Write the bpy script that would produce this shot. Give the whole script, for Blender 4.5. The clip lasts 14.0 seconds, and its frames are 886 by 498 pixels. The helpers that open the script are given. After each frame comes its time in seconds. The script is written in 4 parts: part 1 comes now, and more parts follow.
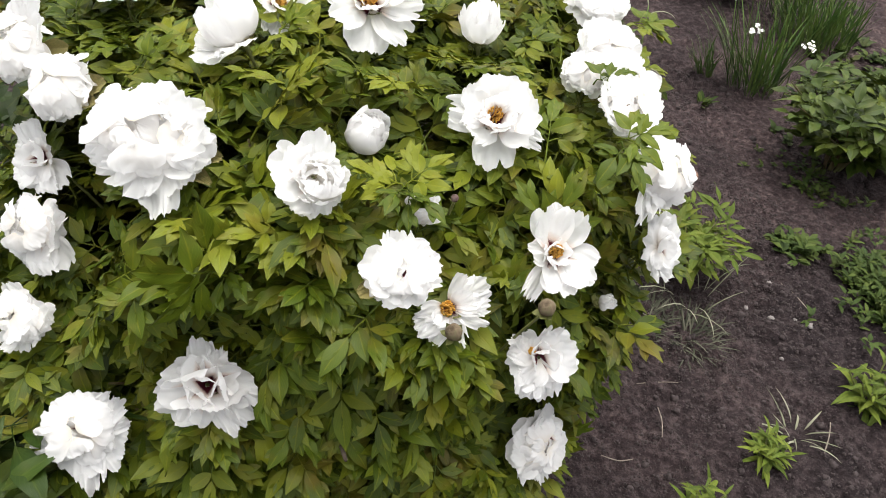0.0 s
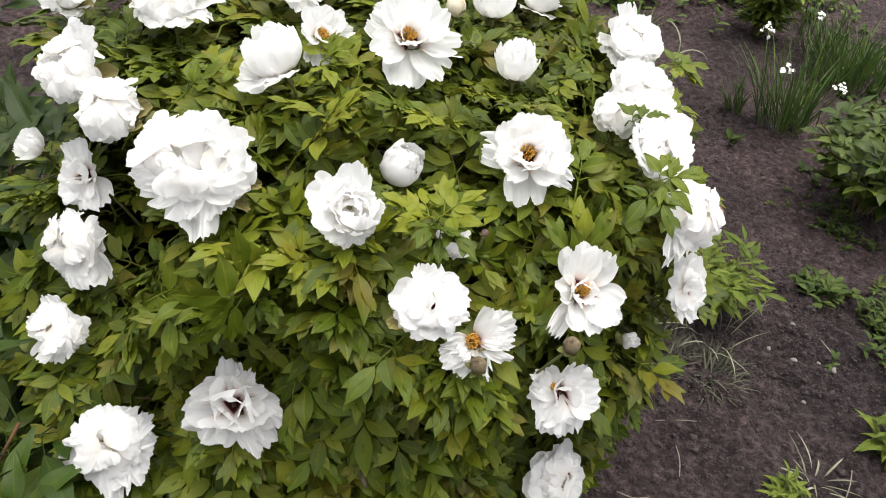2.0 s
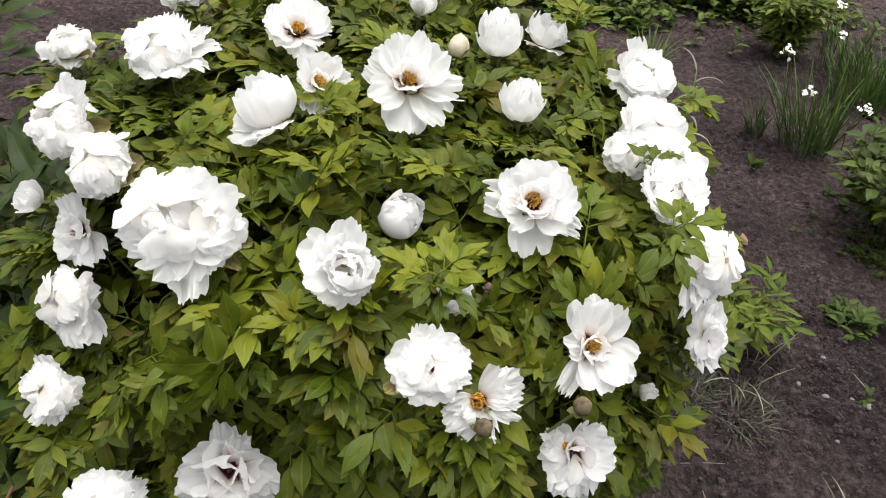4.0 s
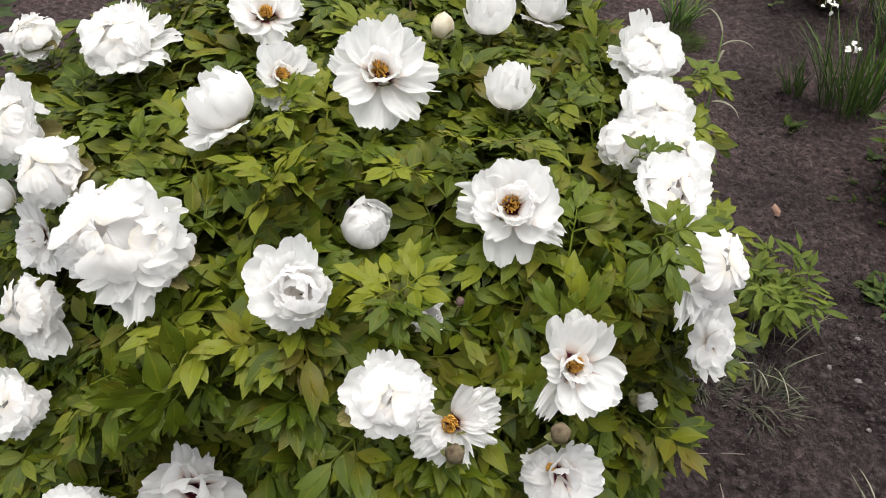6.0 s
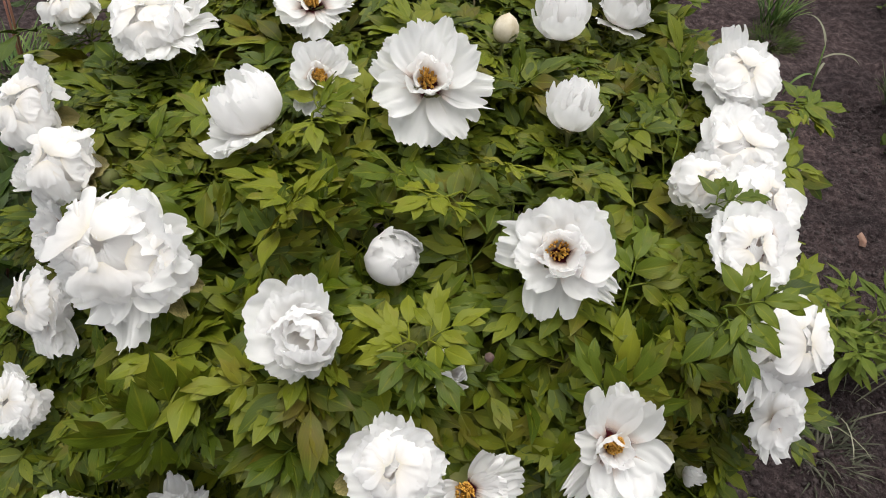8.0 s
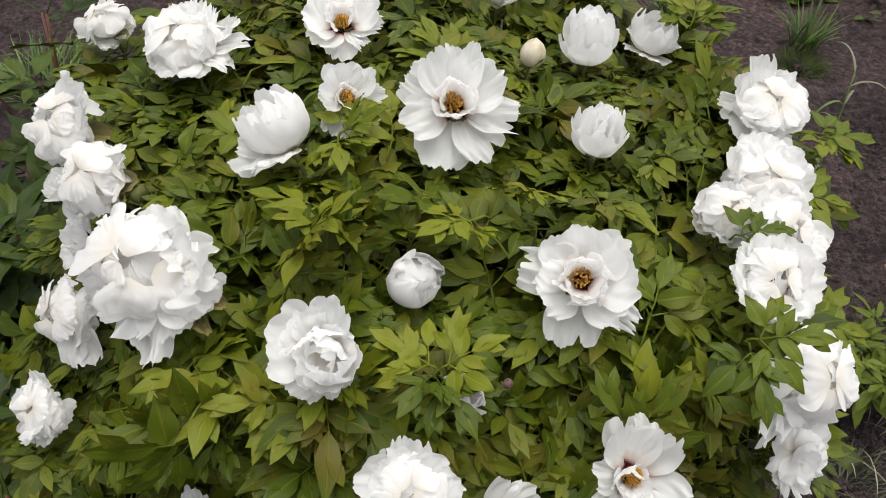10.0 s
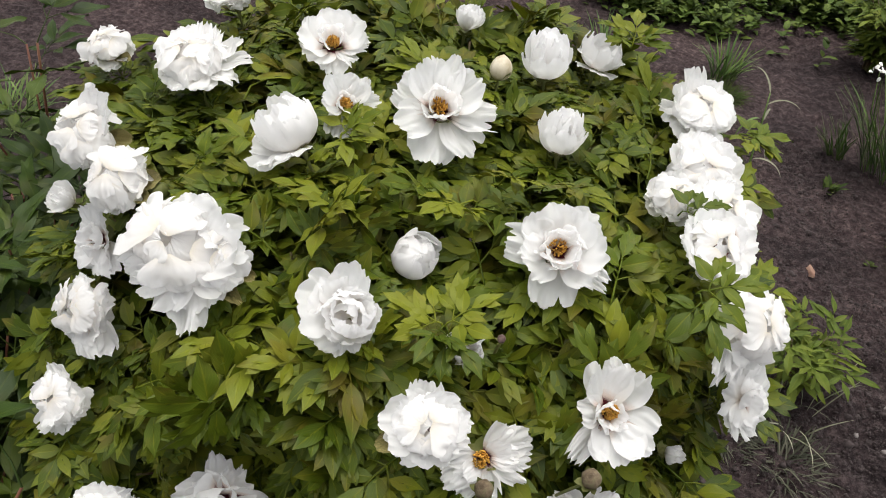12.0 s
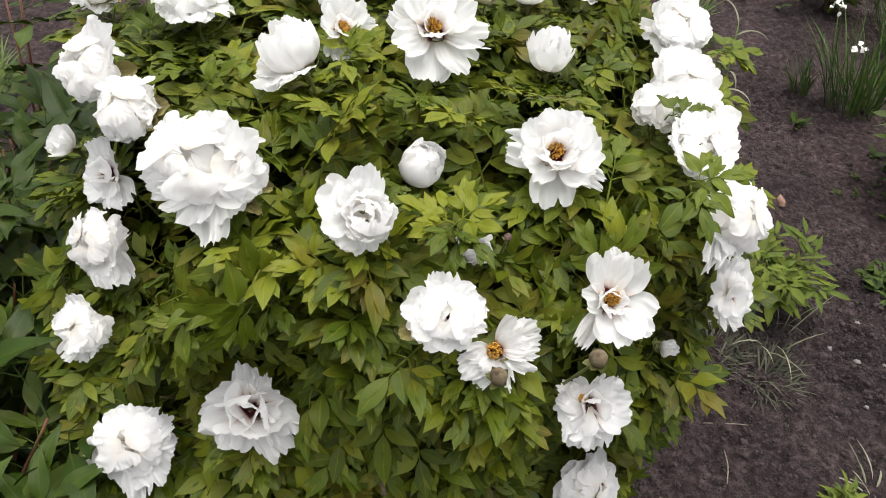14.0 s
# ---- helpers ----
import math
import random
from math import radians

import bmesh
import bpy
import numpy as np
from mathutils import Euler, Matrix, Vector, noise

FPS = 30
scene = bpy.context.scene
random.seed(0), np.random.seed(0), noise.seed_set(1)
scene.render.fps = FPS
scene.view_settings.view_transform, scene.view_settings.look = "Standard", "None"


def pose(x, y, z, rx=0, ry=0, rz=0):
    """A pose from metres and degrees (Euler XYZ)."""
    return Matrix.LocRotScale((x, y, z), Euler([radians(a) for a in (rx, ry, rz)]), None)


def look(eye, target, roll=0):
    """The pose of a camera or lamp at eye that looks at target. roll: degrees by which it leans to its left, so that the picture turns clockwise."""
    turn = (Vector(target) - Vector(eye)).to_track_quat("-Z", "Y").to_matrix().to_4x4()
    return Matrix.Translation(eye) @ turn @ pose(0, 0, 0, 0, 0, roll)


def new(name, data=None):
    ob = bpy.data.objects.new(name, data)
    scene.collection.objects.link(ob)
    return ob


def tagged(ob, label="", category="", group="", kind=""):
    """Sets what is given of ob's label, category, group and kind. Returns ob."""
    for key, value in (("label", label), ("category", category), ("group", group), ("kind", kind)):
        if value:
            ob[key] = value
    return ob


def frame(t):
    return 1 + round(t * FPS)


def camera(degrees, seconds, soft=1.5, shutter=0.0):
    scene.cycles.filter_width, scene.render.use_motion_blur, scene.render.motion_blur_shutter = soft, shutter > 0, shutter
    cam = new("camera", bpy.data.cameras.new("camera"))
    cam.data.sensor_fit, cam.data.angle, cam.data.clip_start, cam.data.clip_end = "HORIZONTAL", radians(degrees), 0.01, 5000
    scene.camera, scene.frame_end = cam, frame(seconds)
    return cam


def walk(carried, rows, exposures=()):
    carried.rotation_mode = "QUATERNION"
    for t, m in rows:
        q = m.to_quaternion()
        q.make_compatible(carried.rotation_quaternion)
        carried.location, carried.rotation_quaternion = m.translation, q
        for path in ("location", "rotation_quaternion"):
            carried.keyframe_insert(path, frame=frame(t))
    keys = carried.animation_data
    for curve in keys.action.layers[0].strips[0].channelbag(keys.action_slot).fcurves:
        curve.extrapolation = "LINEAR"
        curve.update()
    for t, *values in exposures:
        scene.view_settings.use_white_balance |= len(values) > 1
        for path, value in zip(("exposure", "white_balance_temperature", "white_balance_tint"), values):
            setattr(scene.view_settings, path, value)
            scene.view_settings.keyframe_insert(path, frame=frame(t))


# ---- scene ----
cam = camera(64.3, 14.0, soft=1.0)
PATH = [
    (0, (0.374, 0.137, 1.72), (0.126, 1.575, 0.352), 8.1),
    (0.5, (0.364, 0.114, 1.753), (0.026, 1.531, 0.383), 6.4),
    (1, (0.362, 0.097, 1.733), (0.037, 1.533, 0.38), 7.7),
    (1.5, (0.359, 0.102, 1.742), (0.025, 1.541, 0.394), 8.7),
    (2, (0.357, 0.131, 1.745), (0.041, 1.59, 0.414), 9.0),
    (2.5, (0.36, 0.149, 1.742), (-0.024, 1.606, 0.427), 8.2),
    (3, (0.348, 0.176, 1.749), (-0.123, 1.627, 0.456), 8.3),
    (3.5, (0.354, 0.199, 1.761), (-0.098, 1.668, 0.481), 6.7),
    (4, (0.366, 0.209, 1.751), (-0.03, 1.684, 0.46), 6.2),
    (4.2, (0.368, 0.215, 1.757), (-0.019, 1.692, 0.465), 6.1),
    (6.3, (0.426, 0.382, 1.757), (-0.077, 1.7, 0.339), 1.8),
    (6.5, (0.427, 0.4, 1.764), (-0.102, 1.684, 0.325), 1.6),
    (7, (0.414, 0.444, 1.748), (-0.116, 1.683, 0.27), 2.5),
    (7.5, (0.406, 0.478, 1.745), (-0.184, 1.742, 0.312), 3.1),
    (8, (0.39, 0.503, 1.738), (-0.201, 1.743, 0.285), 3.7),
    (8.2, (0.39, 0.514, 1.734), (-0.21, 1.754, 0.284), 3.3),
    (10.3, (0.383, 0.504, 1.752), (-0.281, 1.746, 0.332), 4.0),
    (10.5, (0.384, 0.494, 1.753), (-0.258, 1.757, 0.342), 5.5),
    (11, (0.375, 0.478, 1.75), (-0.19, 1.788, 0.348), 7.6),
    (11.5, (0.39, 0.414, 1.766), (-0.193, 1.755, 0.402), 5.9),
    (12, (0.391, 0.33, 1.778), (-0.159, 1.714, 0.443), 6.0),
    (12.5, (0.392, 0.249, 1.762), (-0.078, 1.628, 0.392), 5.5),
    (13, (0.391, 0.203, 1.752), (-0.02, 1.572, 0.354), 5.7),
    (13.5, (0.4, 0.2, 1.738), (-0.017, 1.533, 0.306), 5.3),
    (14, (0.39, 0.21, 1.741), (-0.063, 1.58, 0.355), 5.3),
]
walk(cam, [(t, look(eye, target, roll)) for t, eye, target, roll in PATH], exposures=[(0, 1.43), (2, 1.40), (3, 1.31), (6.5, 1.03), (8, 0.85), (10.5, 0.82), (11.5, 0.90), (13, 1.14), (14, 1.24)])

# ---- world, light and exposure ----
world = bpy.data.worlds.new("overcast_sky")
scene.world = world
world.use_nodes = True
wn, wl = world.node_tree.nodes, world.node_tree.links
sky = wn.new("ShaderNodeTexSky")
sky.sky_type, sky.sun_disc = "NISHITA", False
sky.sun_elevation, sky.sun_rotation = radians(80), radians(5)
sky.air_density, sky.dust_density = 1.0, 4.0
grey = wn.new("ShaderNodeHueSaturation")
grey.inputs["Saturation"].default_value = 0.16
wl.new(sky.outputs[0], grey.inputs["Color"])
wl.new(grey.outputs[0], wn["Background"].inputs[0])
wn["Background"].inputs[1].default_value = 0.105
sun = new("sun", bpy.data.lights.new("sun", "SUN"))
sun.data.energy, sun.data.angle, sun.data.color = 1.35, radians(70), (1.0, 0.965, 0.90)
sun.matrix_world = look((0.1, 1.45, 4.0), (0, 1.2, 0.4))


# ---- materials ----
def material(name):
    m = bpy.data.materials.new(name)
    m.use_nodes = True
    return m, m.node_tree.nodes, m.node_tree.links, m.node_tree.nodes["Principled BSDF"]


def ramp(nodes, stops):
    r = nodes.new("ShaderNodeValToRGB")
    while len(r.color_ramp.elements) < len(stops):
        r.color_ramp.elements.new(0.5)
    for e, (at, c) in zip(r.color_ramp.elements, stops):
        e.position, e.color = at, (*c, 1)
    return r


def noise_node(nodes, links, scale, detail=3.0, rough=0.6, coord="Object"):
    tc, n = nodes.new("ShaderNodeTexCoord"), nodes.new("ShaderNodeTexNoise")
    n.inputs["Scale"].default_value, n.inputs["Detail"].default_value, n.inputs["Roughness"].default_value = scale, detail, rough
    links.new(tc.outputs[coord], n.inputs["Vector"])
    return n


def mix(nodes, links, kind, factor, a, b):
    m = nodes.new("ShaderNodeMix")
    m.data_type, m.blend_type = "RGBA", kind
    for socket, v in ((m.inputs[0], factor), (m.inputs[6], a), (m.inputs[7], b)):
        if isinstance(v, (int, float)):
            socket.default_value = v
        elif isinstance(v, tuple):
            socket.default_value = (*v, 1)
        else:
            links.new(v, socket)
    return m.outputs[2]


def bump(nodes, links, bsdf, height, strength, distance):
    b = nodes.new("ShaderNodeBump")
    b.inputs["Strength"].default_value, b.inputs["Distance"].default_value = strength, distance
    links.new(height, b.inputs["Height"])
    links.new(b.outputs[0], bsdf.inputs["Normal"])


def thin(m, nodes, links, bsdf, colour, share):
    """Lets light through a thin blade: part of it is scattered to the other side."""
    t, add = nodes.new("ShaderNodeBsdfTranslucent"), nodes.new("ShaderNodeMixShader")
    links.new(colour, t.inputs["Color"])
    add.inputs[0].default_value = share
    links.new(bsdf.outputs[0], add.inputs[1])
    links.new(t.outputs[0], add.inputs[2])
    links.new(add.outputs[0], nodes["Material Output"].inputs["Surface"])


def leaf_material(name, dark, mid, light, tint, rough=0.45, vein=0.35, per_island=False):
    m, n, l, p = material(name)
    if per_island:
        rnd = n.new("ShaderNodeNewGeometry").outputs["Random Per Island"]
    else:
        rnd = n.new("ShaderNodeObjectInfo").outputs["Random"]
    base = ramp(n, [(0.0, dark), (0.5, mid), (1.0, light)])
    patch = noise_node(n, l, 14.0)
    add = n.new("ShaderNodeMath")
    add.operation = "MULTIPLY_ADD"
    l.new(patch.outputs[0], add.inputs[0])
    add.inputs[1].default_value = 0.7
    scale = n.new("ShaderNodeMath")
    scale.operation = "MULTIPLY_ADD"
    l.new(rnd, scale.inputs[0])
    scale.inputs[1].default_value, scale.inputs[2].default_value = 0.75, -0.22
    l.new(scale.outputs[0], add.inputs[2])
    l.new(add.outputs[0], base.inputs[0])
    # reddish young margins
    red = noise_node(n, l, 9.0)
    redness = ramp(n, [(0.52, (0, 0, 0)), (0.72, (0.7, 0.7, 0.7))])
    l.new(red.outputs[0], redness.inputs[0])
    colour = mix(n, l, "MIX", redness.outputs[0], base.outputs[0], tint)
    # pale midrib and side veins along the blade
    uv, sep = n.new("ShaderNodeTexCoord"), n.new("ShaderNodeSeparateXYZ")
    l.new(uv.outputs["UV"], sep.inputs[0])
    off, wave = n.new("ShaderNodeMath"), n.new("ShaderNodeMath")
    off.operation, wave.operation = "SUBTRACT", "ABSOLUTE"
    l.new(sep.outputs[0], off.inputs[0])
    off.inputs[1].default_value = 0.5
    l.new(off.outputs[0], wave.inputs[0])
    rib = ramp(n, [(0.0, (1, 1, 1)), (0.07, (0, 0, 0))])
    l.new(wave.outputs[0], rib.inputs[0])
    side = n.new("ShaderNodeMath")
    side.operation = "MULTIPLY_ADD"
    l.new(wave.outputs[0], side.inputs[0])
    side.inputs[1].default_value = -1.1
    l.new(sep.outputs[1], side.inputs[2])
    lines = n.new("ShaderNodeMath")
    lines.operation = "MULTIPLY"
    l.new(side.outputs[0], lines.inputs[0])
    lines.inputs[1].default_value = 44.0
    sine = n.new("ShaderNodeMath")
    sine.operation = "SINE"
    l.new(lines.outputs[0], sine.inputs[0])
    veins = ramp(n, [(0.75, (0, 0, 0)), (1.0, (0.35, 0.35, 0.35))])
    l.new(sine.outputs[0], veins.inputs[0])
    both = mix(n, l, "ADD", 1.0, rib.outputs[0], veins.outputs[0])
    fac = mix(n, l, "MULTIPLY", 1.0, both, (vein, vein, vein))
    colour = mix(n, l, "MIX", fac, colour, (light[0] * 1.35, light[1] * 1.25, light[2] * 1.1))
    l.new(colour, p.inputs["Base Color"])
    p.inputs["Roughness"].default_value = rough
    p.inputs["Specular IOR Level"].default_value = 0.18
    bump(n, l, p, both, 0.25, -0.0015)
    thin(m, n, l, p, colour, 0.08)
    return m


def petal_material(name, flare=True):
    m, n, l, p = material(name)
    uv, sep = n.new("ShaderNodeTexCoord"), n.new("ShaderNodeSeparateXYZ")
    l.new(uv.outputs["UV"], sep.inputs[0])
    grain = noise_node(n, l, 40.0)
    warp = n.new("ShaderNodeMath")
    warp.operation = "MULTIPLY_ADD"
    l.new(grain.outputs[0], warp.inputs[0])
    warp.inputs[1].default_value = 0.12
    l.new(sep.outputs[1], warp.inputs[2])
    white = (0.955, 0.953, 0.95)
    stops = [(0.0, (0.07, 0.008, 0.015)), (0.2, (0.11, 0.015, 0.025)), (0.28, (0.80, 0.70, 0.64)), (0.42, white)]
    r = ramp(n, stops if flare else [(0.0, (0.84, 0.79, 0.66)), (0.2, (0.92, 0.89, 0.84)), (0.45, (0.945, 0.935, 0.925)), (0.7, white)])
    l.new(warp.outputs[0], r.inputs[0])
    rnd = n.new("ShaderNodeObjectInfo")
    shade = ramp(n, [(0.0, (0.985, 0.98, 0.975)), (0.5, (1, 1, 1)), (1.0, (1.0, 0.992, 0.985))])
    l.new(rnd.outputs["Random"], shade.inputs[0])
    colour = mix(n, l, "MULTIPLY", 1.0, r.outputs[0], shade.outputs[0])
    l.new(colour, p.inputs["Base Color"])
    p.inputs["Roughness"].default_value = 0.55
    p.inputs["Specular IOR Level"].default_value = 0.25
    # fine lengthwise crinkle
    st = n.new("ShaderNodeMapping")
    st.inputs["Scale"].default_value = (26.0, 3.0, 1.0)
    l.new(uv.outputs["UV"], st.inputs["Vector"])
    crinkle = n.new("ShaderNodeTexNoise")
    crinkle.inputs["Scale"].default_value, crinkle.inputs["Detail"].default_value = 1.0, 3.0
    l.new(st.outputs[0], crinkle.inputs["Vector"])
    bump(n, l, p, crinkle.outputs[0], 0.22, 0.0015)
    thin(m, n, l, p, colour, 0.55)
    return m


def plain(name, stops, scale=30.0, rough=0.7, bumps=0.3, depth=0.002, detail=4.0):
    m, n, l, p = material(name)
    t = noise_node(n, l, scale, detail)
    r = ramp(n, stops)
    l.new(t.outputs[0], r.inputs[0])
    l.new(r.outputs[0], p.inputs["Base Color"])
    p.inputs["Roughness"].default_value = rough
    p.inputs["Specular IOR Level"].default_value = 0.3
    if bumps:
        bump(n, l, p, t.outputs[0], bumps, depth)
    return m


def soil_material():
    m, n, l, p = material("garden_soil")
    fine, mid, wide = noise_node(n, l, 150.0, 6.0, 0.75), noise_node(n, l, 34.0, 6.0, 0.7), noise_node(n, l, 1.7, 3.0)
    # uneven soil tone; its dark end also paints shade in crevices between crumbs
    r = ramp(n, [(0.3, (0.0110, 0.0075, 0.0080)), (0.5, (0.0390, 0.0287, 0.0296)), (0.68, (0.0950, 0.0740, 0.0735))])
    l.new(mid.outputs[0], r.inputs[0])
    w = ramp(n, [(0.38, (0.72, 0.72, 0.74)), (0.62, (1.35, 1.31, 1.3))])
    l.new(wide.outputs[0], w.inputs[0])
    c = mix(n, l, "MULTIPLY", 1.0, r.outputs[0], w.outputs[0])
    f = ramp(n, [(0.3, (0.6, 0.6, 0.6)), (0.7, (1.4, 1.38, 1.36))])
    l.new(fine.outputs[0], f.inputs[0])
    c = mix(n, l, "MULTIPLY", 1.0, c, f.outputs[0])
    # soil turns paler and slightly redder with growing y, edge broken by wide noise
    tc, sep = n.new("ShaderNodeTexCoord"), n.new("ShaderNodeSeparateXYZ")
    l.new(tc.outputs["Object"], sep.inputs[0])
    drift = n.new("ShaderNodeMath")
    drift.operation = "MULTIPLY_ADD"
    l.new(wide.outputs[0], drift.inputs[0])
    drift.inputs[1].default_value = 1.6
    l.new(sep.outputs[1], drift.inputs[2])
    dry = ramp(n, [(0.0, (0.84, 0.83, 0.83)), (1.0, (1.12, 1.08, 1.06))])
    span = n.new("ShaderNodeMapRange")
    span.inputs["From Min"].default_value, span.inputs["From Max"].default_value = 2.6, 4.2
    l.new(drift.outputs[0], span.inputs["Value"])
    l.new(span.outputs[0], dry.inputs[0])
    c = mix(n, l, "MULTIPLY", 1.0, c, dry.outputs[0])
    l.new(c, p.inputs["Base Color"])
    p.inputs["Roughness"].default_value = 0.95
    p.inputs["Specular IOR Level"].default_value = 0.15
    h = mix(n, l, "ADD", 0.5, mid.outputs[0], fine.outputs[0])
    bump(n, l, p, h, 1.0, 0.016)
    return m


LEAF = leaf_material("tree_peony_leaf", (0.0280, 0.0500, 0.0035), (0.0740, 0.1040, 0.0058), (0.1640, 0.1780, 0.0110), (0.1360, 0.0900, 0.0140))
# same leaf toned darker: shade deep among the leaves put into the colour
LEAF_MASS_SHADED = leaf_material("tree_peony_leaf_mass_shaded", (0.0190, 0.0360, 0.0030), (0.0590, 0.0850, 0.0052), (0.1400, 0.1540, 0.0095), (0.1200, 0.0800, 0.0130), per_island=True)
LEAF_DARK = leaf_material("herbaceous_peony_leaf", (0.0120, 0.0270, 0.0030), (0.0290, 0.0530, 0.0055), (0.0680, 0.0960, 0.0110), (0.0480, 0.0500, 0.0100), rough=0.42, vein=0.2)
LEAF_FRESH = leaf_material("young_peony_leaf", (0.0230, 0.0420, 0.0060), (0.0480, 0.0740, 0.0100), (0.0980, 0.1220, 0.0180), (0.0700, 0.0800, 0.0121), vein=0.2)
LEAF_WEED = leaf_material("weed_leaf", (0.0190, 0.0360, 0.0070), (0.0370, 0.0600, 0.0100), (0.0720, 0.0980, 0.0175), (0.0620, 0.0620, 0.0170), rough=0.65, vein=0.15, per_island=True)
LEAF_ROW = leaf_material("row_plant_leaf", (0.030, 0.055, 0.009), (0.060, 0.098, 0.014), (0.115, 0.155, 0.024), (0.085, 0.095, 0.02), rough=0.6, vein=0.2, per_island=True)
LEAF_BRIGHT = leaf_material("bright_weed_leaf", (0.042, 0.068, 0.008), (0.076, 0.110, 0.012), (0.14, 0.168, 0.02), (0.10, 0.105, 0.016), rough=0.6, vein=0.25)
BLADE = leaf_material("grass_blade", (0.0400, 0.0840, 0.0260), (0.0840, 0.1480, 0.0380), (0.1750, 0.2360, 0.0600), (0.1200, 0.1400, 0.0450), vein=0.1, per_island=True)
DRY = leaf_material("dry_grass_blade", (0.0340, 0.0380, 0.0250), (0.0620, 0.0640, 0.0440), (0.1350, 0.1300, 0.0960), (0.0560, 0.0640, 0.0360), rough=0.7, vein=0.05, per_island=True)
PALE = leaf_material("pale_straw_blade", (0.10, 0.11, 0.07), (0.19, 0.19, 0.13), (0.30, 0.29, 0.22), (0.12, 0.14, 0.07), rough=0.7, vein=0.05, per_island=True)
PETAL, PETAL_INNER = petal_material("white_petal"), petal_material("cream_white_petal", flare=False)
STAMEN = plain("golden_stamens", [(0.3, (0.42, 0.19, 0.025)), (0.6, (0.74, 0.42, 0.08))], 160, 0.7)
STEM = plain("reddish_green_stem", [(0.35, (0.09, 0.045, 0.03)), (0.65, (0.10, 0.11, 0.035))], 12, 0.55)
RED_STEM = plain("red_stem", [(0.35, (0.16, 0.055, 0.04)), (0.65, (0.20, 0.11, 0.06))], 12, 0.5)
BARK = plain("woody_bark", [(0.3, (0.045, 0.032, 0.025)), (0.7, (0.13, 0.10, 0.075))], 60, 0.9, 0.6, 0.004)
SEPAL = plain("green_sepal", [(0.35, (0.10, 0.12, 0.03)), (0.65, (0.17, 0.17, 0.06))], 25, 0.55)
BRACT = plain("yellowish_sepal", [(0.35, (0.16, 0.16, 0.05)), (0.65, (0.30, 0.24, 0.10))], 25, 0.55)
POD = plain("brown_green_pod", [(0.35, (0.09, 0.065, 0.04)), (0.5, (0.16, 0.12, 0.075)), (0.65, (0.15, 0.14, 0.07))], 90, 0.8, 0.8, 0.004)
CREAM = plain("cream_bud", [(0.35, (0.42, 0.35, 0.22)), (0.65, (0.66, 0.60, 0.48))], 30, 0.6)
DARK_BUD = plain("dull_purple_bud", [(0.35, (0.09, 0.05, 0.05)), (0.65, (0.20, 0.14, 0.12))], 60, 0.7)
SOIL = soil_material()
CLOD = plain("soil_clod", [(0.3, (0.0220, 0.0160, 0.0163)), (0.7, (0.0660, 0.0510, 0.0495))], 90, 0.95, 0.6, 0.004)
STONE = plain("pale_pebble", [(0.3, (0.12, 0.10, 0.095)), (0.7, (0.26, 0.24, 0.23))], 50, 0.8)
WOOD = plain("weathered_wood_chip", [(0.3, (0.1690, 0.0845, 0.0585)), (0.7, (0.2990, 0.1950, 0.1430))], 50, 0.8)
TWIG = plain("dry_twig", [(0.3, (0.10, 0.08, 0.065)), (0.7, (0.26, 0.22, 0.18))], 50, 0.85)
NARC = plain("white_narcissus", [(0.3, (0.74, 0.73, 0.66)), (0.7, (0.86, 0.86, 0.82))], 40, 0.6, 0.0)


# ---- mesh tools ----
class Buf:
    """Gathers quads and triangles with one UV a vertex."""

    def __init__(self):
        self.v, self.f, self.uv = [], [], []

    def grid(self, rows, uvs):
        start, wide = len(self.v), len(rows[0])
        for row, line in zip(rows, uvs):
            self.v += [tuple(p) for p in row]
            self.uv += line
        for a in range(len(rows) - 1):
            for b in range(wide - 1):
                i = start + a * wide + b
                self.f.append((i, i + 1, i + wide + 1, i + wide))

    def tube(self, points, radii, sides=6):
        points = [Vector(p) for p in points]
        rows, uvs = [], []
        for k, (p, r) in enumerate(zip(points, radii)):
            way = (points[min(k + 1, len(points) - 1)] - points[max(k - 1, 0)]).normalized()
            q = way.to_track_quat("Z", "Y")
            rows.append([p + q @ Vector((r * math.cos(a), r * math.sin(a), 0)) for a in (2 * math.pi * s / sides for s in range(sides + 1))])
            uvs.append([(0.5 + 0.4 * s / sides, k / max(1, len(points) - 1)) for s in range(sides + 1)])
        self.grid(rows, uvs)
        top = len(self.v)
        self.v.append(tuple(points[-1]))
        self.uv.append((0.7, 1.0))
        for s in range(sides):
            self.f.append((top - sides - 1 + s, top - sides + s, top))

    def add(self, other, m):
        """Another buffer, laid in by a matrix."""
        start = len(self.v)
        a = np.array(m)
        self.v += [tuple(p) for p in (np.array(other.v) @ a[:3, :3].T + a[:3, 3])]
        self.f += [tuple(i + start for i in face) for face in other.f]
        self.uv += other.uv

    def mesh(self, name, mat, smooth=True):
        me = bpy.data.meshes.new(name)
        me.from_pydata(self.v, [], self.f)
        layer = me.uv_layers.new(name="UVMap")
        index = np.zeros(len(me.loops), dtype=np.int32)
        me.loops.foreach_get("vertex_index", index)
        layer.data.foreach_set("uv", np.array(self.uv, dtype=np.float32)[index].ravel())
        me.polygons.foreach_set("use_smooth", [smooth] * len(me.polygons))
        me.materials.append(mat)
        me.update()
        return me


def part(name, data, mat, parent, label="", m=None, smooth=True):
    """One mesh object under a thing or a part; data: a Buf or a ready mesh."""
    ob = new(name, data.mesh(name, mat, smooth) if isinstance(data, Buf) else data)
    ob.parent = parent
    if m is not None:
        ob.matrix_basis = m
    return tagged(ob, label)


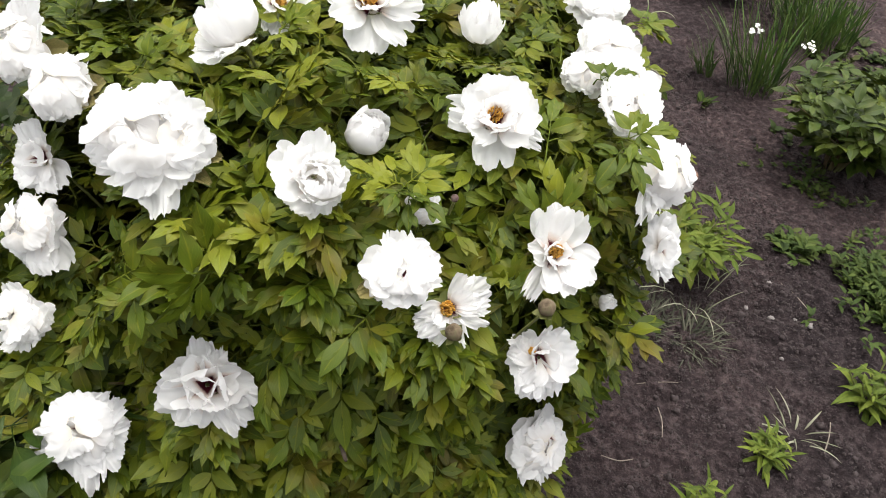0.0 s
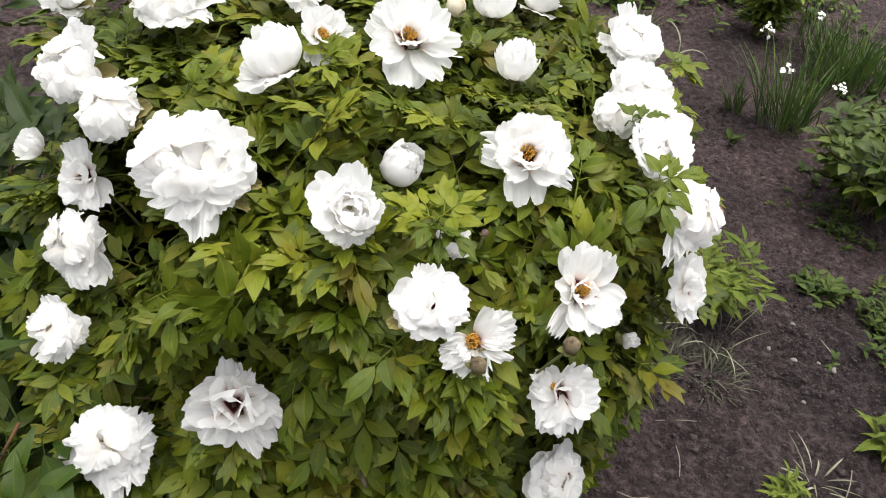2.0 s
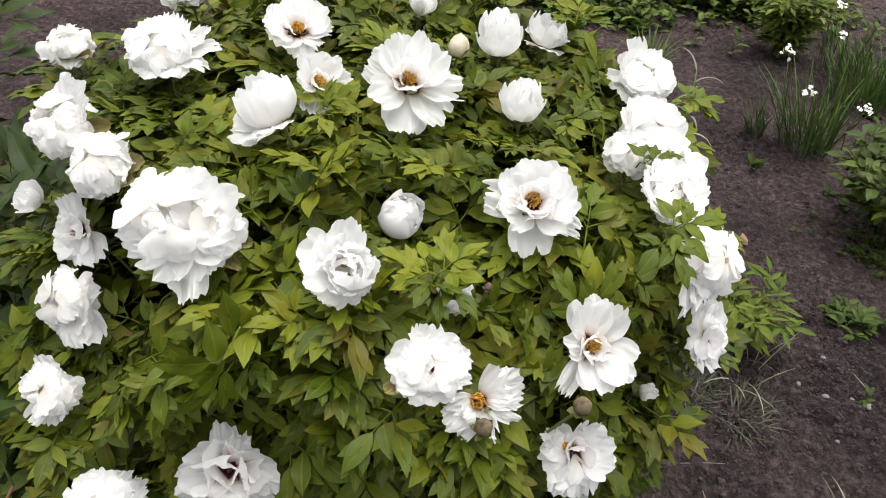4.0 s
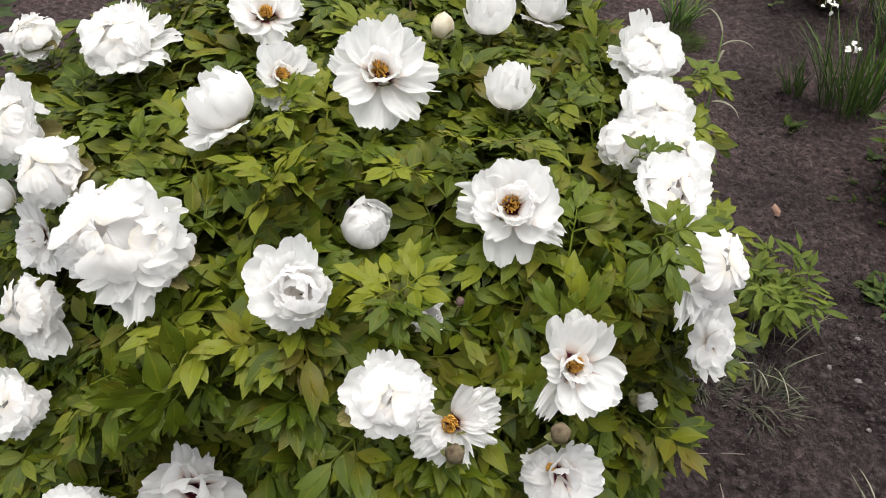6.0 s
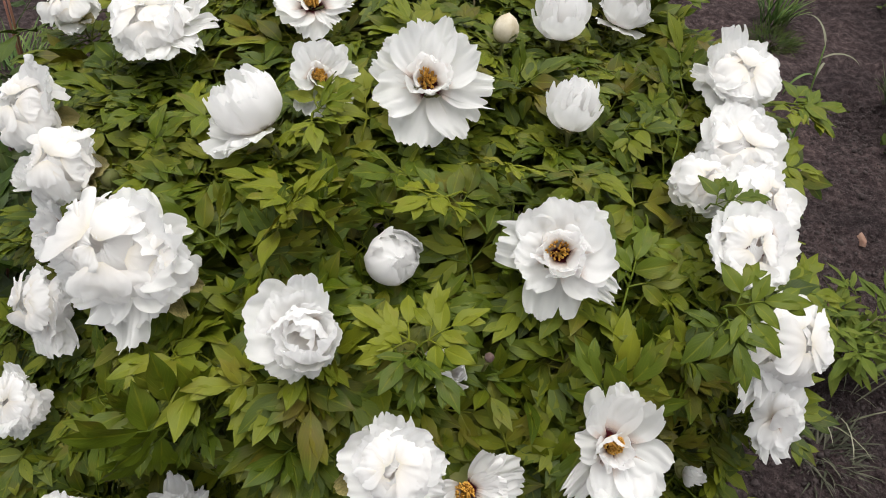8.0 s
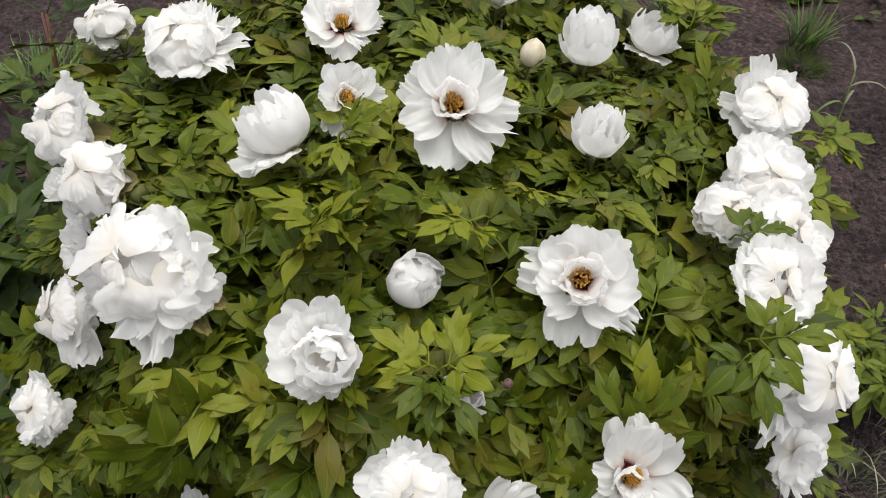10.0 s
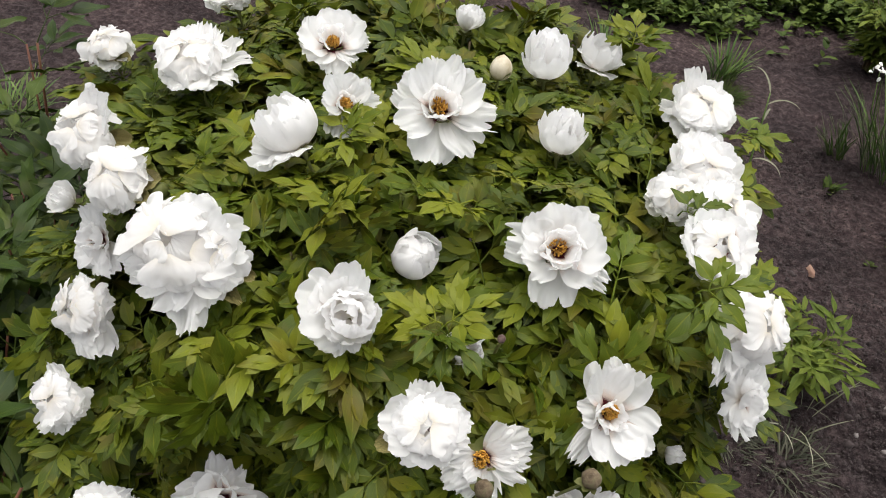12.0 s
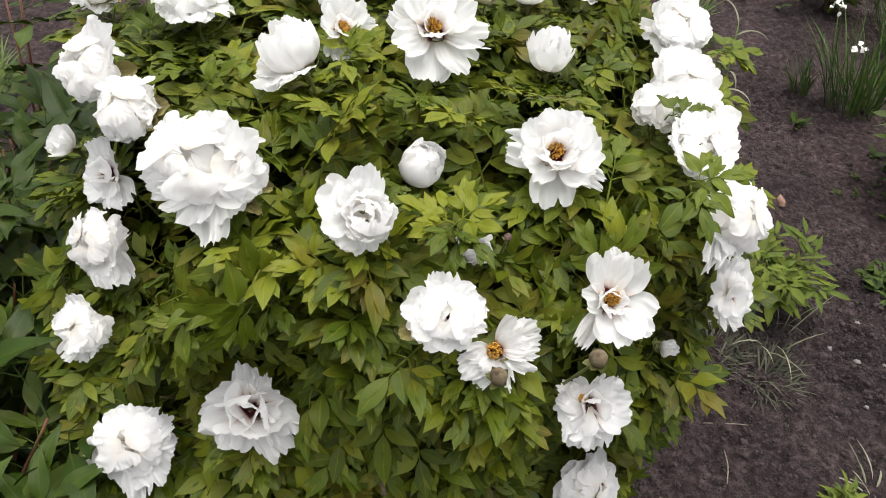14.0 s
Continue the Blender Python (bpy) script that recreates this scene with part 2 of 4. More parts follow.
def frame_of(origin, ahead, up):
    """A matrix whose y runs ahead and whose z is as near up as it can be."""
    y = Vector(ahead).normalized()
    x = y.cross(Vector(up))
    x = x.normalized() if x.length > 1e-4 else y.orthogonal().normalized()
    z = x.cross(y)
    return Matrix(((x.x, y.x, z.x, origin[0]), (x.y, y.y, z.y, origin[1]), (x.z, y.z, z.z, origin[2]), (0, 0, 0, 1)))


def bend(points):
    """A smooth line through a few points."""
    p = [Vector(q) for q in points]
    out = []
    for k in range(len(p) - 1):
        a, b, c, d = p[max(k - 1, 0)], p[k], p[k + 1], p[min(k + 2, len(p) - 1)]
        for s in (0, 0.25, 0.5, 0.75):
            out.append(0.5 * (2 * b + (c - a) * s + (2 * a - 5 * b + 4 * c - d) * s * s + (3 * b - a - 3 * c + d) * s ** 3))
    return out + [p[-1]]


# ---- leaves ----
def leaflet(buf, m, length, width, droop, fold, rng, peak=0.42, rows=7, sharp=0.8, cols=(-1, -0.5, 0, 0.5, 1)):
    """One blade: folded along its midrib, arched, pointed, with a slightly wavy margin."""
    ph, wav = rng.uniform(0, 6.28), rng.uniform(0.02, 0.06)
    twist = rng.uniform(-0.25, 0.25)
    grid, uvs = [], []
    k = math.log(0.5) / math.log(peak)
    for a in range(rows):
        s = a / (rows - 1)
        w = 0.5 * width * (max(0.0, math.sin(math.pi * s ** k)) ** sharp + 0.02)
        arc = droop * s
        y = length * (math.sin(arc) / droop if abs(droop) > 1e-3 else s)
        z = -length * ((1 - math.cos(arc)) / droop if abs(droop) > 1e-3 else 0)
        line, uvl = [], []
        for u in cols:
            h = fold * abs(u) * w - 0.5 * fold * u * u * w + 2.2 * wav * width * abs(u) * math.sin(9 * s + ph + 2 * u)
            line.append(m @ Vector((u * w * math.cos(twist * s), y, z + h + u * w * math.sin(twist * s))))
            uvl.append((0.5 + 0.5 * u, s))
        grid.append(line)
        uvs.append(uvl)
    buf.grid(grid, uvs)


def turned(x, y, z, yaw, pitch=0, roll=0):
    return Matrix.Translation((x, y, z)) @ Euler((radians(pitch), radians(roll), radians(yaw)), "ZXY").to_matrix().to_4x4()


def compound_leaf(seed, size=0.075, wide=0.36, stalk=0.07, lobes=True, spread=52, light=False):
    """A twice-divided leaf: stalk along y, then three groups of leaflets; broad end leaflets are cut into pointed lobes."""
    rng = random.Random(seed)
    buf = Buf()
    j = lambda a: rng.uniform(-a, a)
    fine = dict(rows=6, cols=(-1, 0, 1)) if light else dict(rows=8)
    tip = Vector((j(0.006), stalk, 0.01 + j(0.006)))
    buf.tube([(0, 0, 0), (0, stalk * 0.5, 0.012), tip], [0.0021, 0.0018, 0.0014], 5)

    def blade(m, L, lobed):
        droop, fold = rng.uniform(0.1, 0.6), rng.uniform(0.25, 0.5)
        leaflet(buf, m, L, L * wide * rng.uniform(0.92, 1.1) * (0.86 if lobed else 1.0), droop, fold, rng, peak=0.44, sharp=1.12, **fine)
        if not lobed:
            return
        for side in (-1, 1):
            if rng.random() < 0.12:
                continue
            at = L * rng.uniform(0.24, 0.36)
            turn = side * rng.uniform(28, 40)
            leaflet(buf, m @ turned(side * 0.02 * L, at, -0.0006 - 0.5 * droop * at * at / L, turn, -22 * droop * at / L, side * -6), L * rng.uniform(0.52, 0.64), L * wide * rng.uniform(0.50, 0.60), droop * 0.7, fold * 0.6, rng, peak=0.5, sharp=1.1, **fine)

    def group(at, yaw, pitch, reach, scale, ends, lobed):
        m = turned(*at, yaw, pitch)
        end = m @ Vector((0, reach, 0))
        buf.tube([at, m @ Vector((0, reach * 0.5, 0.003)), end], [0.0014, 0.0012, 0.001], 4)
        L = size * scale
        blade(turned(*end, yaw, pitch) @ turned(0, 0, 0, j(8), j(10), j(18)), L * rng.uniform(1.0, 1.2), lobes and lobed)
        for side in ((-1, 1) if ends == 2 else (rng.choice((-1, 1)),)):
            b = m @ Vector((0, reach * rng.uniform(0.45, 0.75), 0))
            blade(turned(*b, yaw + side * rng.uniform(46, 64), pitch + j(12), side * rng.uniform(4, 22)), L * rng.uniform(0.74, 0.98), lobes and rng.random() < 0.38)

    group(tip, j(6), j(8), size * 0.60, 1.0, 2, rng.random() < 0.95)
    for side in (-1, 1):
        group(tip, side * (spread + j(9)), -6 + j(12), size * 0.46, 0.9, rng.choice((1, 2)), rng.random() < 0.8)
    return buf


LEAF_BUFS = [compound_leaf(100 + k, size=0.057 + 0.004 * (k % 4), wide=0.45, stalk=0.05 + 0.01 * (k % 3), spread=58) for k in range(12)]
MASS_BUFS = [compound_leaf(100 + k, size=0.057 + 0.004 * (k % 4), wide=0.45, stalk=0.05 + 0.01 * (k % 3), spread=58, light=True) for k in range(12)]
LEAF_MESHES = [b.mesh("leaf", LEAF) for b in LEAF_BUFS]
SHORT_BUFS = [compound_leaf(140 + k, size=0.060, wide=0.46, stalk=0.02, spread=54) for k in range(5)]
SHORT_MESHES = [b.mesh("leaf", LEAF) for b in SHORT_BUFS]
SHORT_SAMPLES = [np.array(b.v)[::4] for b in SHORT_BUFS]
LEAF_SAMPLES = [np.array(b.v)[::4] for b in LEAF_BUFS]

# ---- ground ----
def height(x, y):
    h = 0.018 * noise.noise(Vector((x * 1.3, y * 1.3, 0.3))) + 0.012 * noise.noise(Vector((x * 5, y * 5, 2.1)))
    if -3.5 < x < 3.5 and y < 8:
        rough = 0.5 + 0.5 * noise.noise(Vector((x * 1.6, y * 1.6, 7.7)))
        rough = max(0.12, min(1.0, 1.5 * rough))
        h += 0.026 * rough * noise.noise(Vector((x * 9, y * 9, 5.1)))
        h += rough * (0.026 * noise.noise(Vector((x * 19, y * 19, 4.4))) + 0.030 * abs(noise.noise(Vector((x * 33, y * 33, 1.2)))))
    return h


def steps(spans):
    out = []
    for a, b, step in spans:
        out += list(np.arange(a, b - 1e-6, step))
    return out + [spans[-1][1]]


def build_ground():
    xs = steps([(-70, -10, 10), (-10, -4, 1), (-4, -1.0, 0.05), (-1.0, 0.4, 0.04), (0.4, 1.9, 0.011), (1.9, 4, 0.06), (4, 10, 1), (10, 70, 10)])
    ys = steps([(-70, -10, 10), (-10, -2, 1), (-2, 0.8, 0.06), (0.8, 2.6, 0.011), (2.6, 3.7, 0.014), (3.7, 5.5, 0.025), (5.5, 9, 0.08), (9, 20, 1), (20, 90, 10)])
    b = Buf()
    b.grid([[(x, y, height(x, y)) for x in xs] for y in ys], [[(0.1 * x, 0.1 * y) for x in xs] for y in ys])
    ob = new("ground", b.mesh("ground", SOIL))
    tagged(ob, "bare dark grey-brown garden soil, dry and crumbly", "soil", kind="structure")


build_ground()


# ---- the white tree peony ----
RIGHT, UP, NEAR = Vector((0.92, 0.39, 0)), Vector((-0.27, 0.63, 0.73)), Vector((0.29, -0.67, 0.68))
CX, CY, CZ = -0.083, 1.265, 0.56


def reach(x, y, z):
    """Below 1 inside the bush's dome, above 1 outside."""
    a, b = 0.92 * (x - CX) + 0.39 * (y - CY), 0.92 * (y - CY) - 0.39 * (x - CX)
    ra = 0.62 if a < 0 else 0.62 + 0.11 * min(1.0, max(0.0, (b + 0.05) / 0.2))
    rb = 0.55 if b < 0 else 0.70
    rz = 0.66 if z > CZ else 0.46
    return (abs(a) / ra) ** 3.2 + (abs(b) / rb) ** 3.2 + (abs(z - CZ) / rz) ** 3.2


def on_dome(way, scale=1.0):
    """The dome's surface along a direction from its middle, and the normal there."""
    lo, hi = 0.0, 2.0
    for _ in range(24):
        mid = 0.5 * (lo + hi)
        lo, hi = (mid, hi) if reach(CX + way.x * mid, CY + way.y * mid, CZ + way.z * mid) < 1 else (lo, mid)
    p = Vector((CX, CY, CZ)) + way * lo * scale
    e = 0.01
    n = Vector([reach(*(p + d)) - reach(*(p - d)) for d in (Vector((e, 0, 0)), Vector((0, e, 0)), Vector((0, 0, e)))]).normalized()
    return p, n


bush = new("tree_peony")
bush.location = (CX, CY, 0)
tagged(bush, "white-flowered tree peony bush with dense green leaves in bare soil", "bush")
BUSH_IN = Matrix.Translation((-CX, -CY, 0))


# petals
def petal(seed, width, bend_deg, cup, ruffle, ragged, nu=41, nv=11):
    """A petal one unit long: narrow claw, broad fan, frilled and torn edge, pleated surface. It bends towards its inner face (+z)."""
    rng = random.Random(seed)
    ph = [rng.uniform(0, 6.28) for _ in range(6)]
    tears = [(rng.uniform(-0.75, 0.75), rng.uniform(0.03, 0.13), rng.uniform(0.04, 0.09)) for _ in range(rng.choice((1, 1, 2)))]
    frills = rng.uniform(5.0, 8.0)
    b = Buf()
    rows, uvs = [], []
    total = radians(bend_deg)
    for a in range(nv):
        s = a / (nv - 1)
        line, uvl = [], []
        w = 0.5 * width * (0.18 + 0.82 * math.sin(min(1.0, s / 0.70) * math.pi / 2) ** 1.1)
        if s > 0.72:
            w *= 1 - 0.08 * ((s - 0.72) / 0.28) ** 2
        for k in range(nu):
            u = 2 * k / (nu - 1) - 1
            edge = 1 - 0.20 * abs(u) ** 2.6
            edge += ragged * (0.10 * noise.noise(Vector((1.7 * u, ph[0], 3.1))) + 0.08 * noise.noise(Vector((4.5 * u, ph[1], 9.2))) + 0.03 * noise.noise(Vector((11 * u, ph[5], 5.5))))
            edge += ragged * 0.020 * (abs(math.sin(math.pi * (frills * u + ph[4] + 0.8 * noise.noise(Vector((3 * u, ph[2], 1)))))) - 0.6)
            for at, deep, open_ in tears:
                edge -= ragged * deep * math.exp(-((u - at) / open_) ** 2)
            d = s * edge
            arc = total * d
            y = math.sin(arc) / total if abs(total) > 1e-3 else d
            z = (1 - math.cos(arc)) / total if abs(total) > 1e-3 else 0
            out = cup * (u * u) * w
            wave = ruffle * d ** 1.3 * (1.3 * noise.noise(Vector((1.6 * u + ph[2], 2.0 * d, ph[3]))) + 0.6 * noise.noise(Vector((4.2 * u, 3.5 * d + ph[4], ph[2]))))
            wave += 0.020 * d * d * noise.noise(Vector((7 * u, 1.4 * d + ph[1], ph[0]))) + 0.035 * ragged * d ** 6 * noise.noise(Vector((13 * u, ph[3], ph[5])))
            h = out + wave
            x = u * w * (1 - 0.25 * abs(cup) * u * u)
            # the sheet's own normal, so that cupping follows the bend
            line.append((x, y - h * math.sin(arc), z + h * math.cos(arc)))
            uvl.append((0.5 + 0.5 * u, d))
        rows.append(line)
        uvs.append(uvl)
    b.grid(rows, uvs)
    return b


def bowl_petal(seed, polar, half, ruffle, ragged, flare, nu=37, nv=11):
    """A petal wrapped round a ball half a unit in radius, from its foot (at the claw) up over the side, with a frilled edge."""
    rng = random.Random(seed)
    ph = [rng.uniform(0, 6.28) for _ in range(4)]
    b = Buf()
    rows, uvs = [], []
    for a in range(nv):
        s = a / (nv - 1)
        line, uvl = [], []
        for k in range(nu):
            u = 2 * k / (nu - 1) - 1
            edge = 1 - 0.16 * abs(u) ** 2.5 + ragged * (0.14 * noise.noise(Vector((1.7 * u, ph[0], 1.1))) + 0.08 * noise.noise(Vector((4 * u, ph[1], 2.2))) + 0.03 * noise.noise(Vector((11 * u, ph[3], 8.2))))
            d = s * edge
            t = radians(polar) * d
            az = radians(half) * u * (1.0 - 0.15 * s)
            r = 0.5 + ruffle * d * (0.8 * noise.noise(Vector((1.5 * u + ph[2], 2.2 * d, ph[1]))) + 0.45 * d * noise.noise(Vector((3.2 * u, 4.5 * d, ph[2]))) + 0.3 * d ** 5 * noise.noise(Vector((8 * u, 3 * d, ph[0])))) + 0.03 * d * u * u + flare * d ** 4
            line.append((r * math.sin(t) * math.sin(az), r * math.sin(t) * math.cos(az), 0.5 - r * math.cos(t)))
            uvl.append((0.5 + 0.5 * u, d))
        rows.append(line)
        uvs.append(uvl)
    b.grid(rows, uvs)
    return b


PETALS = {}
for kind, width, turn, cup, ruffle, ragged, mat in (
    ("guard", 1.5, 30, 0.16, 0.16, 0.9, PETAL),
    ("flat", 1.5, 4, 0.08, 0.15, 1.0, PETAL_INNER),
    ("curl", 1.5, -50, -0.04, 0.14, 1.0, PETAL_INNER),
    ("mid", 1.45, 70, 0.26, 0.14, 1.0, PETAL),
    ("core", 1.2, 100, 0.38, 0.09, 1.0, PETAL_INNER),
    ("cup", 1.0, 52, 0.40, 0.07, 1.1, PETAL_INNER),
    ("shred", 0.95, 14, 0.12, 0.16, 1.4, PETAL),
    ("bract", 0.95, 40, 0.35, 0.05, 0.3, BRACT),
):
    PETALS[kind] = [petal(pick, width, turn, cup, ruffle, ragged).mesh("petal", mat) for pick in range(len(PETALS) * 10, len(PETALS) * 10 + 9)]

for kind, polar, half, ruffle, ragged, flare in (("low", 74, 52, 0.13, 1.1, 0.10), ("ball", 104, 52, 0.13, 1.2, 0.07), ("high", 134, 54, 0.12, 1.2, 0.05), ("shell", 176, 62, 0.05, 0.7, 0.0)):
    PETALS[kind] = [bowl_petal(seed, polar, half, ruffle, ragged, flare).mesh("petal", PETAL_INNER) for seed in range(200 + polar, 209 + polar)]

ROUND = ("low", "ball", "high", "shell")
BLOOMS = []
dice = random.Random(404)


def ring(kind, count, size, lean, broad=1.0, lift=0.0, ox=0.0, oy=0.0, start=None):
    """Petals of one kind set unevenly round the axis."""
    first = dice.uniform(0, 360) if start is None else start
    return [(kind, first + 360 * k / count + dice.uniform(-18, 18), size * dice.uniform(0.86, 1.08), lean + dice.uniform(-9, 9), broad * dice.uniform(0.85, 1.12), lift, ox, oy) for k in range(count)]


def dome(size, lift=0.0, ox=0.0, oy=0.0):
    """A crumpled ball of broad petals that lie over one another like scales, a little longer one way than the other."""
    r, turn, long = 0.39 * size, dice.uniform(0, 3.14), dice.uniform(0.06, 0.2)
    out = ring("ball", 4, r * 1.9, 90, 1, lift, ox, oy) + ring("shell", 4, r * 1.8, 90, 1, lift + 0.06 * r, ox, oy)
    for low, count, raise_ in ((64, 6, 22), (40, 5, 20), (18, 3, 14), (4, 2, 4)):
        first = dice.uniform(0, 360)
        for k in range(count):
            deg, phi = first + 360 * k / count + dice.uniform(-20, 20), low + dice.uniform(-10, 10)
            a, f = radians(deg), radians(phi)
            q = r * (1 + long * math.cos(2 * (a - turn)))
            out.append(("curl", deg + dice.uniform(-28, 28), q * dice.uniform(0.85, 1.32), 90 + phi - raise_ - dice.uniform(0, 16), dice.uniform(0.9, 1.25), lift + r * (1 + 0.93 * math.cos(f)), ox + 0.93 * q * math.sin(f) * math.cos(a), oy + 0.93 * q * math.sin(f) * math.sin(a)))
    return out


def ruffles(count, size, at, lift):
    """Short frilled petals that stand up out of a full flower."""
    out = []
    for k in range(count):
        a = dice.uniform(0, 6.28)
        out.append((dice.choice(("flat", "mid", "guard")), math.degrees(a) + dice.uniform(-50, 50), size * dice.uniform(0.8, 1.2), dice.uniform(40, 75), 1.0, lift * dice.uniform(0.8, 1.1), at * math.cos(a), at * math.sin(a)))
    return out


def full(size=1.2, outer=7, wild=0.2):
    """A double flower: spread uneven outer petals, a crumpled ball within, some frills."""
    return [(k, d, s * (1 + dice.uniform(-wild, 0.12)), l + 6, b) for k, d, s, l, b, *_ in ring("guard", outer, 0.98, 78)] + ring("guard", 5, 0.86, 66) + dome(size, 0.0, dice.uniform(-0.1, 0.1), dice.uniform(-0.1, 0.1)) + ruffles(3, 0.45, 0.36, 0.6 * size)


def stamens(rng, r):
    b = Buf()
    for _ in range(80):
        a, q = rng.uniform(0, 6.28), math.sqrt(rng.random())
        foot = Vector((0.35 * q * r * math.cos(a), 0.35 * q * r * math.sin(a), 0))
        top = Vector((q * r * math.cos(a), q * r * math.sin(a), r * rng.uniform(0.55, 1.0) * (1.25 - 0.5 * q)))
        b.tube([foot, foot.lerp(top, 0.8), top * 1.0 + Vector((0, 0, 0.002)), top + Vector((0, 0, 0.007))], [0.0005, 0.0005, 0.0018, 0.0008], 4)
    return b


def bloom(x, y, z, r, facing, petals, label, middle=0.35, eye=0.0, eye_at=(0.0, 0.0), keep=1.0):
    """One flower: stalk and sepals are its own mesh, each petal and the stamens are parts under it.
    facing: how far it turns along RIGHT, UP and NEAR. petals: kind, degrees round the axis, length, angle from the axis, breadth, lift and shift of the claw, in radii."""
    rng = random.Random(1000 + len(BLOOMS) * 17)
    waist = 0.32 if any(p[0] == "shell" and len(p) > 5 for p in petals) else 0.0
    r *= 0.92
    axis = (RIGHT * facing[0] + UP * facing[1] + NEAR * facing[2]).normalized()
    side = (RIGHT - axis * RIGHT.dot(axis)).normalized()
    long = axis.cross(side)
    base = Vector((x, y, z)) - axis * (middle * r)
    m = Matrix(((side.x, long.x, axis.x, base.x), (side.y, long.y, axis.y, base.y), (side.z, long.z, axis.z, base.z), (0, 0, 0, 1)))
    # stalk towards the heart of the bush, and five sepals
    heart = Vector((CX + 0.62 * (x - CX), CY + 0.62 * (y - CY), max(0.2, z - 0.36)))
    back = m.inverted()
    green = Buf()
    knee = base - axis * 0.045 - Vector((0, 0, 0.03))
    line = [back @ p for p in bend([heart, heart.lerp(knee, 0.55) + Vector((0, 0, -0.02)), knee, base - axis * 0.004])]
    green.tube(line, [0.0028] * (len(line) - 2) + [0.004, 0.008], 7)
    for k in range(5):
        a = 72 * k + rng.uniform(-12, 12)
        leaflet(green, turned(0, 0, -0.010, a, -30 + rng.uniform(-12, 12)), 0.30 * r + 0.012, 0.26 * r + 0.008, -0.9, 0.3, rng, peak=0.45, rows=5)
    ob = part("flower", green, SEPAL, bush, label, BUSH_IN @ m)
    BLOOMS.append((Vector((x, y, z)), axis, r * keep))
    for n, (kind, deg, size, *rest) in enumerate(petals):
        lean, broad, lift, ox, oy = (*rest, *(80, 1.0, waist, 0.0, 0.0)[len(rest):])
        a, th = radians(deg), radians(lean)
        out = Vector((math.cos(a), math.sin(a), 0))
        way = out * math.sin(th) + Vector((0, 0, 1)) * math.cos(th)
        inner = -out * math.cos(th) + Vector((0, 0, 1)) * math.sin(th)
        claw = out * (0.0 if kind in ROUND else 0.05) * r + Vector((ox * r, oy * r, (lift + (0.004 * n if lift == 0 else 0)) * r))
        k = r * size
        loose = 0.3 if kind in ROUND else 0.8
        pm = frame_of(claw, way, inner) @ Euler((0, loose * rng.uniform(-0.3, 0.3), loose * rng.uniform(-0.15, 0.15))).to_matrix().to_4x4() @ Matrix.Diagonal((k * (1.0 if kind in ROUND else broad), k, k, 1))
        if kind == "bract":
            part("sepal", rng.choice(PETALS[kind]), None, ob, "yellowish green sepal", pm)
        else:
            part("petal", rng.choice(PETALS[kind]), None, ob, m=pm)
    if eye:
        part("flower_centre", stamens(rng, eye * r), STAMEN, ob, "golden stamens", Matrix.Translation((eye_at[0] * r, eye_at[1] * r, 0.04 * r)))
    return ob


def pod(name, x, y, z, r, mat, label, axis=(0, 0, 1)):
    """A closed round bud or seed head, ribbed and pointed, on a short stalk with sepals."""
    rng = random.Random(int(1e4 * (x + y + 5)))
    ax = Vector(axis).normalized()
    m = frame_of((x, y, z), ax.orthogonal(), ax)
    b = Buf()
    rows, uvs = [], []
    for a in range(9):
        t = math.pi * a / 8
        rr = r * math.sin(t) * (1 + 0.12 * math.cos(t))
        rows.append([(rr * (1 + 0.05 * math.cos(5 * p)) * math.cos(p), rr * (1 + 0.05 * math.cos(5 * p)) * math.sin(p), -1.1 * r * math.cos(t) + (0.12 * r if a == 8 else 0)) for p in (2 * math.pi * s / 15 for s in range(16))])
        uvs.append([(s / 15, a / 8) for s in range(16)])
    b.grid(rows, uvs)
    ob = part(name, b, mat, bush, label, BUSH_IN @ m)
    g = Buf()
    foot = m.inverted() @ Vector((CX + 0.88 * (x - CX), CY + 0.88 * (y - CY), z - 0.20))
    line = bend([foot, foot * 0.5, (0, 0, -r)])
    g.tube(line, [0.0024] * len(line), 6)
    for k in range(5):
        leaflet(g, turned(0, 0, -r, 72 * k + rng.uniform(-15, 15), rng.uniform(5, 35)), 1.7 * r, 0.9 * r, -1.0, 0.3, rng, rows=5)
    part("calyx", g, SEPAL, ob)
    return ob


WHITE = "fully open white double flower with ruffled petals"
EYED = "open white flower showing golden stamens"
CUP = "half-open white cup-shaped flower"
# top and middle of the bush
bloom(0.0, 1.24, 1.191, 0.088, (0.05, 0.2, 1), [
    ("guard", 116, 1.06, 76, 0.60), ("guard", 78, 1.06, 78, 0.50), ("guard", 38, 1.0, 78, 0.66), ("shred", 0, 1.12, 86, 0.7),
    ("flat", -50, 1.06, 92, 0.56), ("flat", -104, 1.06, 92, 0.68), ("guard", -152, 1.0, 84, 0.58), ("shred", 160, 1.0, 80, 0.85),
    ("mid", 95, 0.66, 56, 0.8), ("mid", 40, 0.64, 54, 0.8), ("mid", -18, 0.66, 62, 0.75), ("mid", -62, 0.56, 60, 0.9), ("mid", -120, 0.58, 66, 0.8), ("mid", 165, 0.60, 56, 0.75)], EYED, 0.18, 0.19, (-0.05, 0.03))
